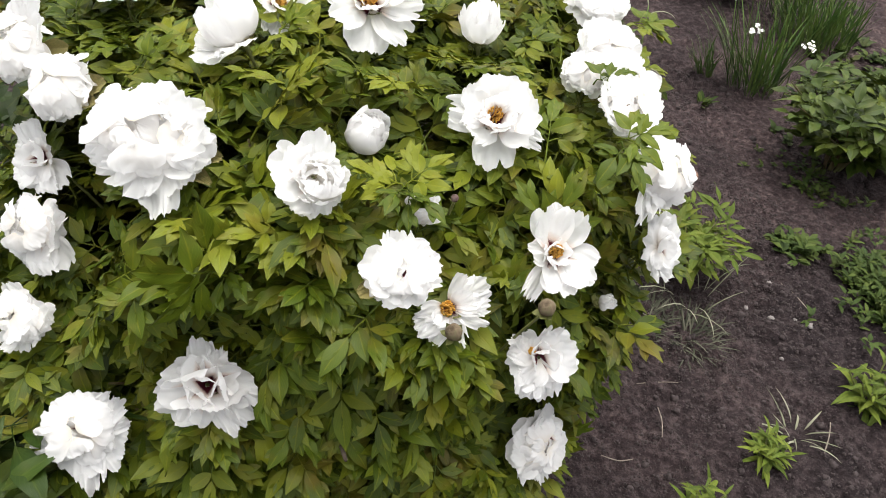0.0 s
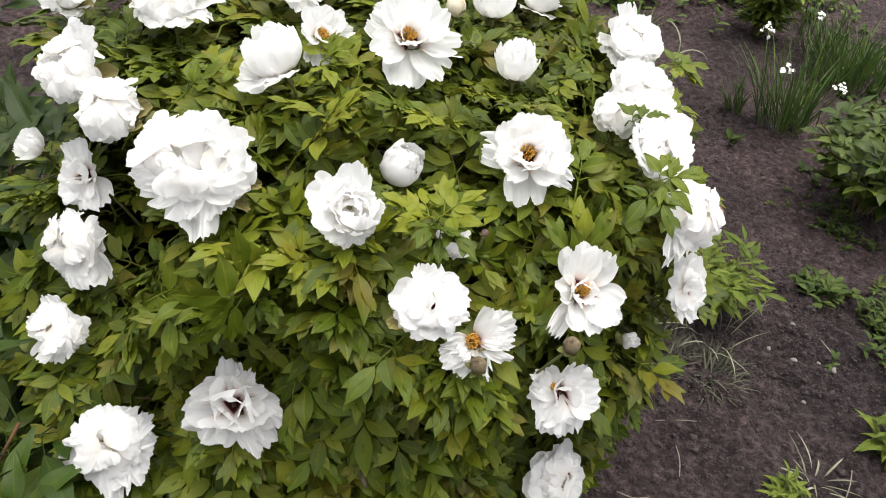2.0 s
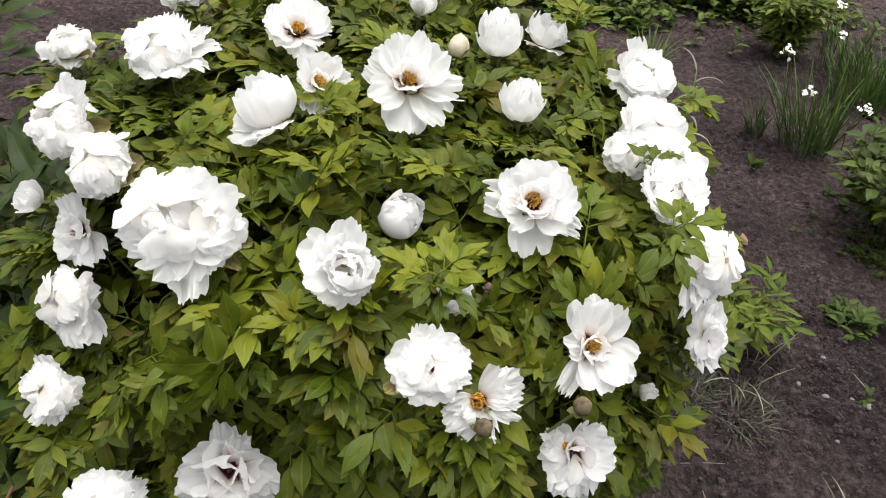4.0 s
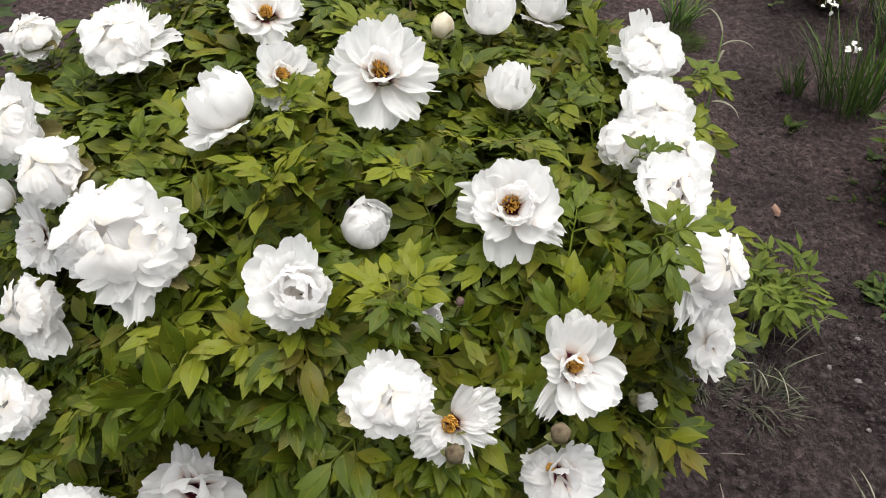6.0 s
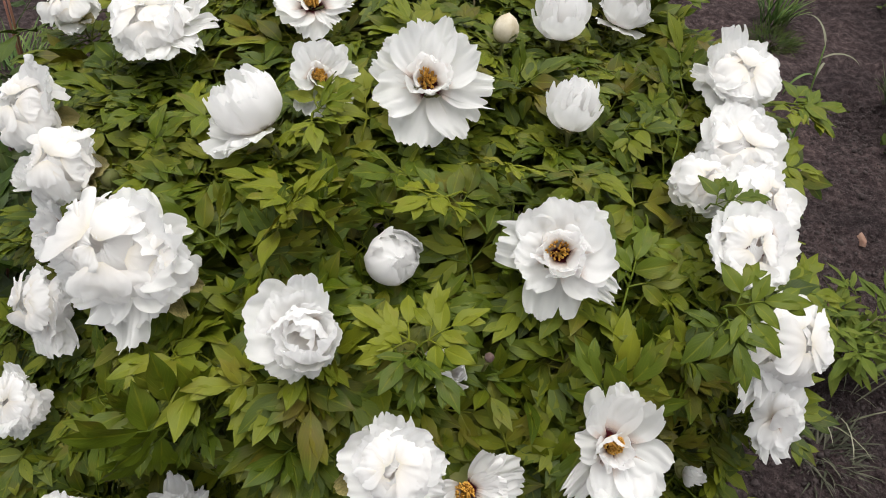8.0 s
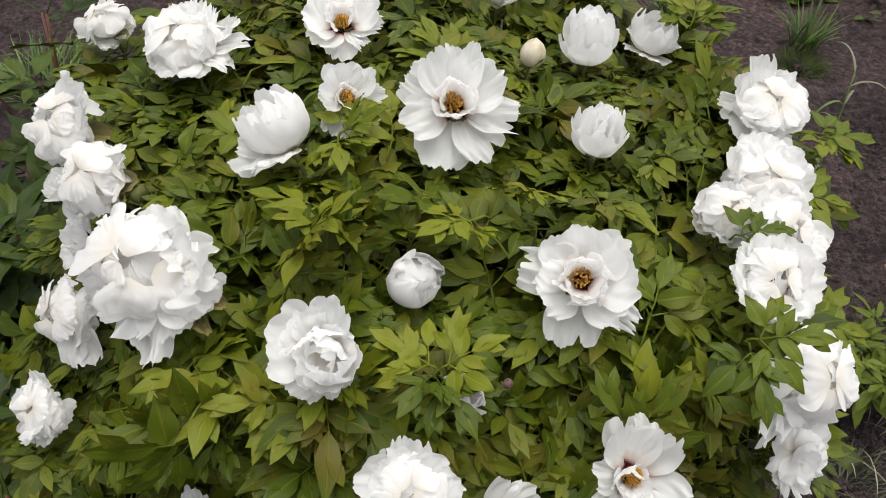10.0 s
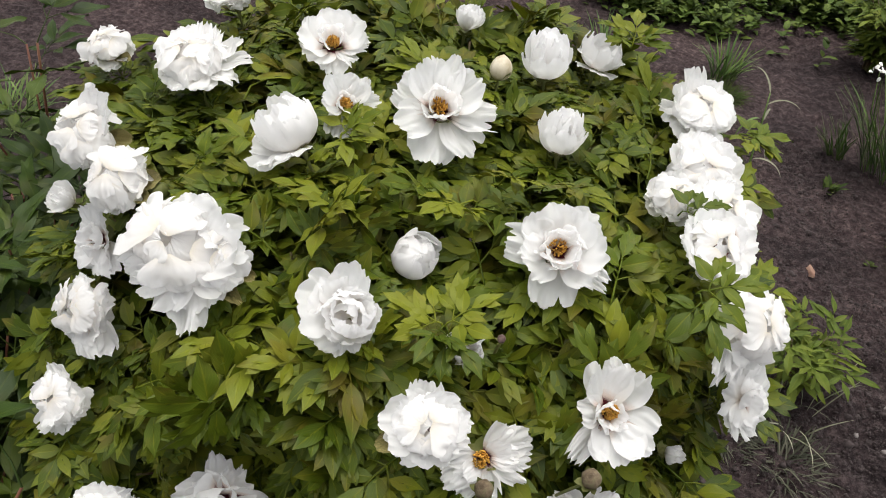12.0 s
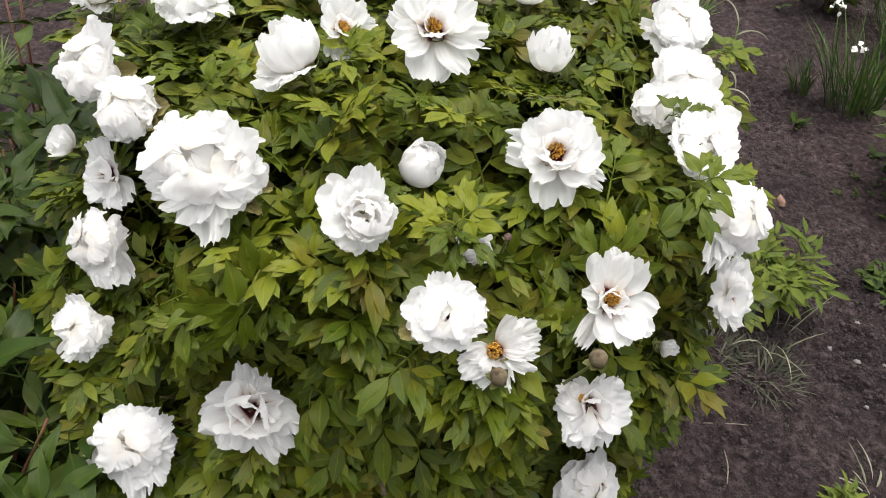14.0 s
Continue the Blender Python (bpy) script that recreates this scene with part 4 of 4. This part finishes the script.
def shoots():
    rng = random.Random(11)
    tips = []
    for _ in range(14000):
        way = Vector((rng.gauss(0, 1), rng.gauss(0, 1), rng.gauss(0.25, 1))).normalized()
        scale = rng.choice((0.92, 0.90, 0.86, 0.78, 0.70))
        p, n = on_dome(way, scale)
        if p.z < 0.24 or any((p - q).length < 0.064 for q, _, _ in tips):
            continue
        tips.append((p, n, scale))
    out = []
    bearing = []
    for p, n, scale in tips:
        had = len(out)
        axis = (n * 0.75 + Vector((0, 0, 0.65)) + Vector((rng.gauss(0, 0.2), rng.gauss(0, 0.2), 0))).normalized()
        a0 = rng.uniform(0, 6.28)
        side = axis.orthogonal().normalized()
        other = axis.cross(side)
        for k in range(rng.choice((5, 6, 6, 7))):
            a = a0 + 2.4 * k
            inc = radians(rng.uniform(36, 84))
            d = axis * math.cos(inc) + (side * math.cos(a) + other * math.sin(a)) * math.sin(inc)
            if reach(*(p + d * 0.10)) < 0.62:
                continue
            d.z -= rng.uniform(0.0, 0.25)
            foot = p - axis * rng.uniform(0.0, 0.09)
            upish = n * 0.75 + Vector((0, 0, 0.7)) + Vector((rng.gauss(0, 0.30), rng.gauss(0, 0.30), 0))
            m = frame_of(foot, d, upish) @ Matrix.Scale(rng.uniform(0.82, 1.14), 4)
            v = rng.randrange(len(LEAF_BUFS))
            pts = LEAF_SAMPLES[v] @ np.array(m)[:3, :3].T + np.array(m)[:3, 3]
            if hides_bloom(pts):
                continue
            out.append((m, v))
        if len(out) - had >= 4:
            bearing.append((p, n, scale))
    return out, bearing


def own_shoot(x, y, z, axis, turns, tilt=62, scale=1.0, clear=False):
    """A single leaf whorl at a known place, which may lie over a flower."""
    rng = random.Random(int(1000 * (x + 2 * y + 3 * z)))
    a = Vector(axis).normalized()
    side = (RIGHT - a * RIGHT.dot(a)).normalized()
    other = a.cross(side)
    for deg in turns:
        t, inc = radians(deg), radians(tilt + rng.uniform(-10, 10))
        d = a * math.cos(inc) + (side * math.cos(t) + other * math.sin(t)) * math.sin(inc)
        m = frame_of((x, y, z), d, a + Vector((0, 0, 0.5))) @ Matrix.Scale(scale * rng.uniform(0.9, 1.05), 4)
        v = rng.randrange(5)
        if clear and hides_bloom(SHORT_SAMPLES[v] @ np.array(m)[:3, :3].T + np.array(m)[:3, 3]):
            continue
        part("leaf", SHORT_MESHES[v], None, bush, m=BUSH_IN @ m)


def foliage():
    leaves, tips = shoots()
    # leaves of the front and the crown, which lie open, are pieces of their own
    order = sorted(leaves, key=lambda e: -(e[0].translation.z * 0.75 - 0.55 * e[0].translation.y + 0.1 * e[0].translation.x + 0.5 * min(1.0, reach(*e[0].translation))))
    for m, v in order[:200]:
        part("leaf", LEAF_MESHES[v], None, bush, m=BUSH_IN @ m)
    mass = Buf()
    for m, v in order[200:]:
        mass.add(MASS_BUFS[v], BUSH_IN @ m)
    # collars of leaves below each flower
    rng = random.Random(77)
    for c, axis, r in BLOOMS:
        for k in range(16):
            a = 2.4 * k + rng.uniform(-0.3, 0.3)
            out = Vector((math.cos(a), math.sin(a), 0))
            foot = c - axis * (0.6 * r + 0.02) - Vector((0, 0, rng.uniform(0.02, 0.10)))
            m = frame_of(foot - out * 0.01, out + Vector((0, 0, rng.uniform(-0.3, 0.3))), Vector((0, 0, 1)) + 0.3 * out) @ Matrix.Scale(rng.uniform(0.8, 1.1), 4)
            v = rng.randrange(len(LEAF_BUFS))
            tip = m @ Vector((0, 0.12, 0))
            if reach(*tip) > 1.5 or hides_bloom(LEAF_SAMPLES[v] @ np.array(m)[:3, :3].T + np.array(m)[:3, 3]):
                continue
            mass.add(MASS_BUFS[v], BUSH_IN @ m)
    tagged(part("leaves", mass, LEAF_MASS_SHADED, bush, "dense green divided leaves"), kind="stuff")
    twigs = Buf()
    for p, n, scale in tips:
        q = p - Vector((0, 0, 0.07)) - n * 0.07
        twigs.tube([BUSH_IN @ v for v in (q, q.lerp(p, 0.5) + Vector((0, 0, -0.01)), p)], [0.003, 0.0026, 0.0022], 4)
    tagged(part("shoot_mass", twigs, STEM, bush, "thin reddish leaf shoots"), kind="stuff")


foliage()
# leaves right under the raised flowers
for n, (c, axis, r) in enumerate(BLOOMS):
    if c.z > 0.95:
        p = c - axis * (0.9 * r) - Vector((0, 0, 0.035))
        own_shoot(p.x, p.y, p.z, (0.15 * axis.x, 0.15 * axis.y, 1), [(n * 67 + k * 120) % 360 for k in range(3)], 74, 0.85, True)
own_shoot(0.46, 1.13, 1.10, (0.1, -0.5, 0.85), (10, -75), 76, 0.9)
own_shoot(0.40, 1.28, 1.11, (0.2, -0.1, 1), (15,), 68, 0.8)
own_shoot(0.45, 1.66, 1.06, (0.5, 0.0, 0.85), (5, -50), 62, 0.9)
own_shoot(0.46, 1.54, 1.02, (0.6, -0.1, 0.8), (0, -55), 62, 0.9)
own_shoot(0.54, 1.34, 0.96, (0.6, -0.2, 0.75), (0, -60), 66, 0.9)
own_shoot(0.20, 1.73, 1.15, (0.1, 0.2, 1), (90, 10, 160), 50, 0.8)
own_shoot(-0.12, 1.13, 1.15, (0.2, -0.2, 1), (60, 20, -70), 60, 0.8)
own_shoot(0.17, 0.92, 1.07, (0.0, -0.2, 1), (30, -50, 160, 250), 66, 0.8)


# ---- leafy neighbours ----
LONG_BUFS = [compound_leaf(300 + k, size=0.125 + 0.010 * (k % 3), wide=0.31, stalk=0.08, lobes=False, spread=46) for k in range(6)]
LONG_MESHES = [b.mesh("leaf", LEAF_DARK) for b in LONG_BUFS]
SPROUT_MESHES = [compound_leaf(440 + k, size=0.11, wide=0.28, stalk=0.03, lobes=False, spread=48).mesh("leaf", LEAF_BRIGHT) for k in range(4)]
FRESH_BUFS = [compound_leaf(400 + k, size=0.100, wide=0.40, stalk=0.05, lobes=False, spread=56) for k in range(6)]
FRESH_MESHES = [b.mesh("leaf", LEAF_FRESH) for b in FRESH_BUFS]


def herb(name, x, y, tall, spread, stems, leaves, meshes, stem_mat, label, category, seed, scale=1.0, low=0.35):
    """A clump of leafy stems that arch out from one crown."""
    rng = random.Random(seed)
    root = new(name)
    root.location = (x, y, height(x, y))
    tagged(root, label, category, group="dark-leaved peonies" if meshes is LONG_MESHES else "")
    for k in range(stems):
        a = 2 * math.pi * k / stems + rng.uniform(-0.3, 0.3)
        out = Vector((math.cos(a), math.sin(a), 0))
        q = spread * (0.25 + 0.75 * math.sqrt(rng.random()))
        h = tall * rng.uniform(0.75, 1.0)
        line = bend([out * 0.03 - Vector((0, 0, 0.01)), out * q * 0.3 + Vector((0, 0, 0.5 * h)), out * q + Vector((0, 0, h))])
        b = Buf()
        b.tube(line, [0.005 - 0.0025 * i / len(line) for i in range(len(line))], 6)
        part("stem", b, stem_mat, root)
        for n in range(leaves):
            s = low + (1 - low) * n / max(1, leaves - 1)
            p = line[min(len(line) - 1, int(s * (len(line) - 1)))]
            t = a + 2.4 * n + rng.uniform(-0.4, 0.4)
            d = Vector((math.cos(t), math.sin(t), rng.uniform(0.1, 0.75))) + out * 0.25
            m = frame_of(p, d, Vector((0, 0, 1)) + 0.3 * out) @ Matrix.Scale(scale * rng.uniform(0.8, 1.1), 4)
            part("leaf", rng.choice(meshes), None, root, m=m)
    return root


DARK = "herbaceous peony with long glossy dark green leaves, not in flower"
herb("herbaceous_peony", -0.62, 0.46, 0.60, 0.26, 13, 7, LONG_MESHES, RED_STEM, DARK, "plant", 21, 1.0, 0.25)
herb("herbaceous_peony", -0.86, 0.76, 0.66, 0.26, 13, 7, LONG_MESHES, RED_STEM, DARK, "plant", 22, 1.0, 0.25)
herb("herbaceous_peony", -0.98, 1.04, 0.70, 0.24, 12, 7, LONG_MESHES, RED_STEM, DARK, "plant", 27, 1.0, 0.25)
herb("herbaceous_peony", -1.18, 1.30, 1.0, 0.12, 3, 7, LONG_MESHES, RED_STEM, "tall herbaceous peony stems, reddish, with drooping dark leaves", "plant", 23, 0.85)
herb("young_peony", 1.56, 3.10, 0.36, 0.34, 22, 5, FRESH_MESHES, STEM, "low peony clump with fresh mid-green leaves in the soil", "plant", 24, 0.98, 0.45)
herb("young_peony", 1.13, 4.86, 0.42, 0.22, 20, 7, SPROUT_MESHES, STEM, "bright young peony clump at the far row", "plant", 25, 0.85)
herb("leafy_sprout", 0.90, 2.13, 0.26, 0.10, 7, 4, SPROUT_MESHES, STEM, "small leafy peony sprout beside dry grass", "plant", 26, 0.78, 0.5)


def blades(name, x, y, count, tall, lean, width, mat, label, category, seed, base=0.05, droop=0.9):
    """A tuft of narrow blades rising from one spot."""
    rng = random.Random(seed)
    b = Buf()
    for _ in range(count):
        a, q = rng.uniform(0, 6.28), base * math.sqrt(rng.random())
        foot = Vector((q * math.cos(a), q * math.sin(a), -0.01))
        t = a + rng.gauss(0, 0.7)
        d = Vector((math.cos(t) * lean * rng.uniform(0.3, 1.3), math.sin(t) * lean * rng.uniform(0.3, 1.3), 1)).normalized()
        up = Vector((-d.x * d.z, -d.y * d.z, 1.001 - d.z * d.z))
        leaflet(b, frame_of(foot, d, up), tall * rng.uniform(0.55, 1.1), width * rng.uniform(0.7, 1.3), droop * rng.uniform(0.2, 1.3), 0.5, rng, peak=0.3, rows=6, sharp=0.5)
    ob = new(name, b.mesh(name, mat))
    ob.location = (x, y, height(x, y))
    return tagged(ob, label, category, kind="stuff")


def narcissus(x, y, count, tall, heads, seed, spread=0.10):
    rng = random.Random(seed)
    root = new("narcissus_clump")
    root.location = (x, y, height(x, y))
    tagged(root, "clump of upright grey-green narcissus leaves" + (" with small white flowers" if heads else ""), "plant", group="narcissus clumps")
    b = Buf()
    for _ in range(count):
        a, q = rng.uniform(0, 6.28), spread * math.sqrt(rng.random())
        foot = Vector((q * math.cos(a), q * math.sin(a), -0.01))
        d = Vector((math.cos(a) * 0.18 - 0.24 + rng.gauss(0, 0.16), math.sin(a) * 0.18 - 0.14 + rng.gauss(0, 0.16), 1))
        leaflet(b, frame_of(foot, d, Vector((-d.x, -d.y, 0.05)) if abs(d.x) + abs(d.y) > 0.02 else (0, 1, 0)), tall * rng.uniform(0.5, 1.1), 0.008, rng.uniform(0.05, 0.45), 0.4, rng, peak=0.4, rows=6, sharp=0.35)
    tagged(part("leaves", b, BLADE, root), kind="stuff")
    for k, (hx, hy, hz) in enumerate(heads):
        s = Buf()
        s.tube([(hx * 0.4 + 0.10, hy * 0.4, 0), (hx * 0.8, hy * 0.8, hz * 0.6), (hx, hy, hz)], [0.003, 0.003, 0.002], 5)
        stalk = part("flower_stalk", s, BLADE, root)
        f = Buf()
        for n in range(12):
            c = Vector((hx + rng.gauss(0, 0.014), hy + rng.gauss(0, 0.014), hz + rng.gauss(0, 0.012)))
            leaflet(f, frame_of(c, Vector((rng.gauss(0, 1), rng.gauss(0, 1), rng.gauss(0.2, 0.6))), (0.2, -0.5, 1)), 0.024, 0.017, 0.5, 0.2, rng, rows=5)
        part("flower", f, NARC, stalk, "small white flower head")


narcissus(1.23, 3.70, 130, 0.48, [(-0.25, -0.04, 0.48), (-0.13, -0.18, 0.37), (0.16, -0.08, 0.31)], 31, 0.12)
narcissus(1.62, 4.45, 300, 0.34, [(-0.30, -0.13, 0.375)], 32, 0.22)
narcissus(1.0, 3.74, 46, 0.24, [], 33, 0.05)
narcissus(1.48, 4.75, 60, 0.36, [(-0.15, -0.05, 0.40)], 34, 0.15)
GREY = "tuft of greyish half-dry grass on bare soil"
blades("grass_tuft", 0.93, 1.84, 230, 0.11, 1.0, 0.0048, DRY, GREY, "grass", 41, 0.09)
blades("grass_tuft", 0.77, 1.86, 230, 0.10, 1.0, 0.0048, DRY, GREY, "grass", 42, 0.08)
blades("grass_tuft", 0.92, 2.02, 18, 0.27, 0.50, 0.0045, PALE, "taller pale grass growing through a dry tuft", "grass", 43, 0.09, 1.9)
blades("grass_tuft", 0.38, 4.20, 80, 0.24, 0.26, 0.008, BLADE, "clump of upright green grass in the soil", "grass", 45, 0.07)
blades("grass_tuft", -0.27, 4.10, 60, 0.26, 0.40, 0.009, BLADE, "clump of upright green grass in the soil", "grass", 46, 0.09)
blades("feathery_weed", 0.41, 4.02, 420, 0.10, 1.1, 0.004, LEAF_WEED, "low feathery bright green weed", "weed", 47, 0.09)
blades("feathery_weed", -0.67, 4.08, 300, 0.11, 1.0, 0.006, LEAF_WEED, "low feathery bright green weed", "weed", 48, 0.08)
blades("feathery_weed", -2.35, 1.95, 220, 0.22, 0.8, 0.007, BLADE, "grey-green feathery weed on the soil", "weed", 49, 0.14)


def weed_leaf(seed):
    """A narrow pointed blade one unit long."""
    b = Buf()
    rng = random.Random(seed)
    leaflet(b, Matrix.Identity(4), 1.0, 0.19, rng.uniform(0.4, 1.5), 0.5, rng, peak=0.4, rows=6, sharp=0.9)
    return b.mesh("leaf", LEAF_BRIGHT)


WEED_LEAVES = [weed_leaf(900 + k) for k in range(6)]


def leafy_weed(x, y, stems, tall, leaf, spread, label, seed):
    """A little clump of upright stems set with narrow pointed leaves, each stem a part."""
    rng = random.Random(seed)
    root = new("leafy_weed")
    root.location = (x, y, height(x, y))
    tagged(root, label, "weed", group="leafy weeds on the soil")
    for k in range(stems):
        a = 2.4 * k + rng.uniform(-0.4, 0.4)
        out = Vector((math.cos(a), math.sin(a), 0))
        q, h = spread * math.sqrt((k + 0.5) / stems), tall * rng.uniform(0.6, 1.05)
        line = bend([out * q * 0.4 - Vector((0, 0, 0.01)), out * q * 0.7 + Vector((0, 0, 0.5 * h)), out * q * 1.25 + Vector((0, 0, h))])
        b = Buf()
        b.tube(line, [0.0026] * len(line), 5)
        stem = part("stem", b, SEPAL, root)
        for n in range(10):
            s = 0.15 + 0.85 * n / 9
            p = line[min(len(line) - 1, int(s * (len(line) - 1)))]
            t = 2.4 * n + a
            d = Vector((math.cos(t), math.sin(t), 0.25 + 1.1 * s * s))
            part("leaf", rng.choice(WEED_LEAVES), None, stem, m=frame_of(p, d, (0, 0, 1)) @ Matrix.Scale(leaf * rng.uniform(0.8, 1.15) * (1.1 - 0.5 * s * s), 4))


leafy_weed(1.49, 1.75, 10, 0.16, 0.105, 0.085, "clump of upright stems with narrow fresh green leaves", 50)
leafy_weed(1.15, 1.44, 7, 0.08, 0.075, 0.045, "small clump of narrow bright green leaves", 51)
leafy_weed(0.97, 1.20, 7, 0.08, 0.080, 0.055, "small clump of narrow bright green leaves", 52)
blades("grass_tuft", 1.26, 1.56, 14, 0.14, 1.1, 0.005, PALE, "few pale dry grass blades", "grass", 53, 0.04, 1.3)
blades("leafy_weed", 0.98, 3.39, 14, 0.07, 0.6, 0.020, LEAF_WEED, "tiny yellow-green seedling", "weed", 54, 0.03)


def tall_weed(x, y, seed):
    """A tall yellow-green stem with long pale blades that arch and curl at their tips; each blade is a part."""
    rng = random.Random(seed)
    root = new("tall_weed")
    root.location = (x, y, height(x, y))
    tagged(root, "tall thin weed with pale curling blades beside the bush", "weed")
    line = bend([(0, 0, -0.01), (-0.02, 0.04, 0.30), (-0.03, 0.08, 0.55), (-0.05, 0.16, 0.74)])
    stem = Buf()
    stem.tube(line, [0.0052 - 0.0035 * i / len(line) for i in range(len(line))], 7)
    part("stem", stem, BLADE, root, "yellow-green stem")
    for n in range(15):
        s = 0.30 + 0.70 * n / 14
        p = line[min(len(line) - 1, int(s * (len(line) - 1)))]
        a = 2.4 * n + rng.uniform(-0.5, 0.5)
        steep = 0.5 + 2.2 * max(0.0, s - 0.55)
        d = Vector((math.cos(a), math.sin(a), steep))
        b = Buf()
        leaflet(b, frame_of(p, d, (0, 0, 1)), rng.uniform(0.08, 0.15), rng.uniform(0.007, 0.010), rng.uniform(1.3, 2.6), 0.6, rng, peak=0.3, rows=11, sharp=0.5)
        part("blade", b, PALE if n % 3 else BLADE, root)


tall_weed(0.585, 2.38, 44)


def weed_patch(x, y, dx, dy, count, size, label, seed, slim=0.5, tall=0.03, mat=None):
    """Low leaves in little sprigs, spread over a patch of soil."""
    rng = random.Random(seed)
    b = Buf()
    for _ in range(count):
        px, py = rng.gauss(0, dx), rng.gauss(0, dy)
        top = tall * rng.uniform(0.4, 1.4)
        for n in range(7):
            a = rng.uniform(0, 6.28)
            up = rng.random()
            d = Vector((math.cos(a), math.sin(a), rng.uniform(0.1, 0.7) + 0.6 * up))
            leaflet(b, frame_of((px, py, height(x + px, y + py) + top * up), d, (0, 0, 1)), size * rng.uniform(0.5, 1.3), size * slim * rng.uniform(0.7, 1.2), rng.uniform(0.3, 1.0), 0.4, rng, rows=5, cols=(-1, 0, 1))
    ob = new("weed_patch", b.mesh("weed_patch", mat or LEAF_WEED))
    ob.location = (x, y, 0)
    tagged(ob, label, "weeds", kind="stuff")


weed_patch(1.66, 2.28, 0.10, 0.13, 190, 0.045, "low dark green creeping weeds", 61, 0.34, 0.06)
weed_patch(1.33, 2.42, 0.05, 0.04, 26, 0.05, "few low weeds with greyish leaves on the soil", 66, 0.42, 0.03)
weed_patch(1.46, 2.92, 0.09, 0.10, 45, 0.03, "low creeping weeds under a peony clump", 62)
weed_patch(-0.20, 4.98, 0.34, 0.14, 330, 0.075, "row of low broad-leaved plants", 63, 0.5, 0.16, LEAF_ROW)
weed_patch(0.62, 5.55, 0.42, 0.18, 400, 0.075, "row of low broad-leaved plants", 64, 0.5, 0.18, LEAF_ROW)
weed_patch(1.9, 3.9, 0.25, 0.5, 120, 0.06, "low creeping weeds between the clumps", 65)


def crumbs():
    """Lumps of soil, pebbles and litter on the ground."""
    rng = random.Random(71)
    b = Buf()
    for _ in range(52000):
        x, y = rng.uniform(0.3, 1.7), rng.uniform(0.9, 3.7)
        if noise.noise(Vector((x * 1.6, y * 1.6, 7.7))) < rng.uniform(-0.6, 0.4):
            continue
        r = 0.0027 * math.exp(rng.gauss(0, 0.5)) * (2.2 if rng.random() < 0.03 else 1.0)
        lump(b, (x, y, height(x, y) - 0.1 * r), r, rng)
    tagged(new("soil_clods", b.mesh("soil_clods", CLOD, True)), "small crumbly soil clods lying on the ground", "soil", kind="stuff")


def lump(b, at, r, rng):
    start = len(b.v)
    top = rng.uniform(0.5, 0.9)
    for z, q in ((-0.5, 0.8), (0.15, 1.0), (top, 0.55)):
        for k in range(6):
            a = 1.047 * k + rng.uniform(-0.45, 0.45)
            s = r * q * rng.uniform(0.55, 1.35)
            b.v.append((at[0] + s * math.cos(a), at[1] + s * math.sin(a), at[2] + r * (z + rng.uniform(-0.15, 0.15))))
            b.uv.append((k / 6, z))
    for n in range(2):
        for k in range(6):
            i, j = start + 6 * n + k, start + 6 * n + (k + 1) % 6
            b.f.append((i, j, j + 6, i + 6))
    b.f.append(tuple(start + 12 + k for k in range(6)))


crumbs()


def pebble(x, y, r, mat, name, label, long=1.0, turn=0.0):
    rng = random.Random(int(x * 1000 + y * 77))
    b = Buf()
    lump(b, (0, 0, 0), r, rng)
    ob = new(name, b.mesh(name, mat, True))
    ob.matrix_basis = pose(x, y, height(x, y) + 0.3 * r, 0, 0, turn) @ Matrix.Diagonal((long, 1, 0.8, 1))
    tagged(ob, label, "stone" if mat is STONE else "wood", group="pebbles on the soil" if mat is STONE else "")


for x, y, r in ((1.213, 2.019, 0.012), (1.34, 2.022, 0.014), (1.141, 2.067, 0.010), (1.242, 1.855, 0.008), (0.651, 1.686, 0.014), (1.30, 2.05, 0.008), (1.22, 2.2, 0.010)):
    pebble(x, y, r, STONE, "pebble", "small pale pebble on the soil")
pebble(0.944, 2.761, 0.018, WOOD, "wood_chip", "reddish-brown wood chip on the soil", 2.2, 120)


def twigs():
    rng = random.Random(81)
    for x, y, long, turn in ((0.78, 1.58, 0.16, 20), (1.36, 2.12, 0.14, 130), (1.12, 2.35, 0.12, 60), (0.86, 1.40, 0.10, 100), (1.05, 2.5, 0.18, 140), (0.7, 1.3, 0.09, 10), (1.32, 1.5, 0.12, 75)):
        b = Buf()
        b.tube(bend([(0, 0, 0), (long * 0.5, rng.uniform(-0.02, 0.02), 0.006), (long, 0, 0.002)]), [0.0016] * 9, 5)
        ob = new("twig", b.mesh("twig", TWIG))
        ob.matrix_basis = pose(x, y, height(x, y) + 0.004, 0, 0, turn)
        tagged(ob, "thin dry twig on the soil", "twig", group="twigs on the soil")


twigs()
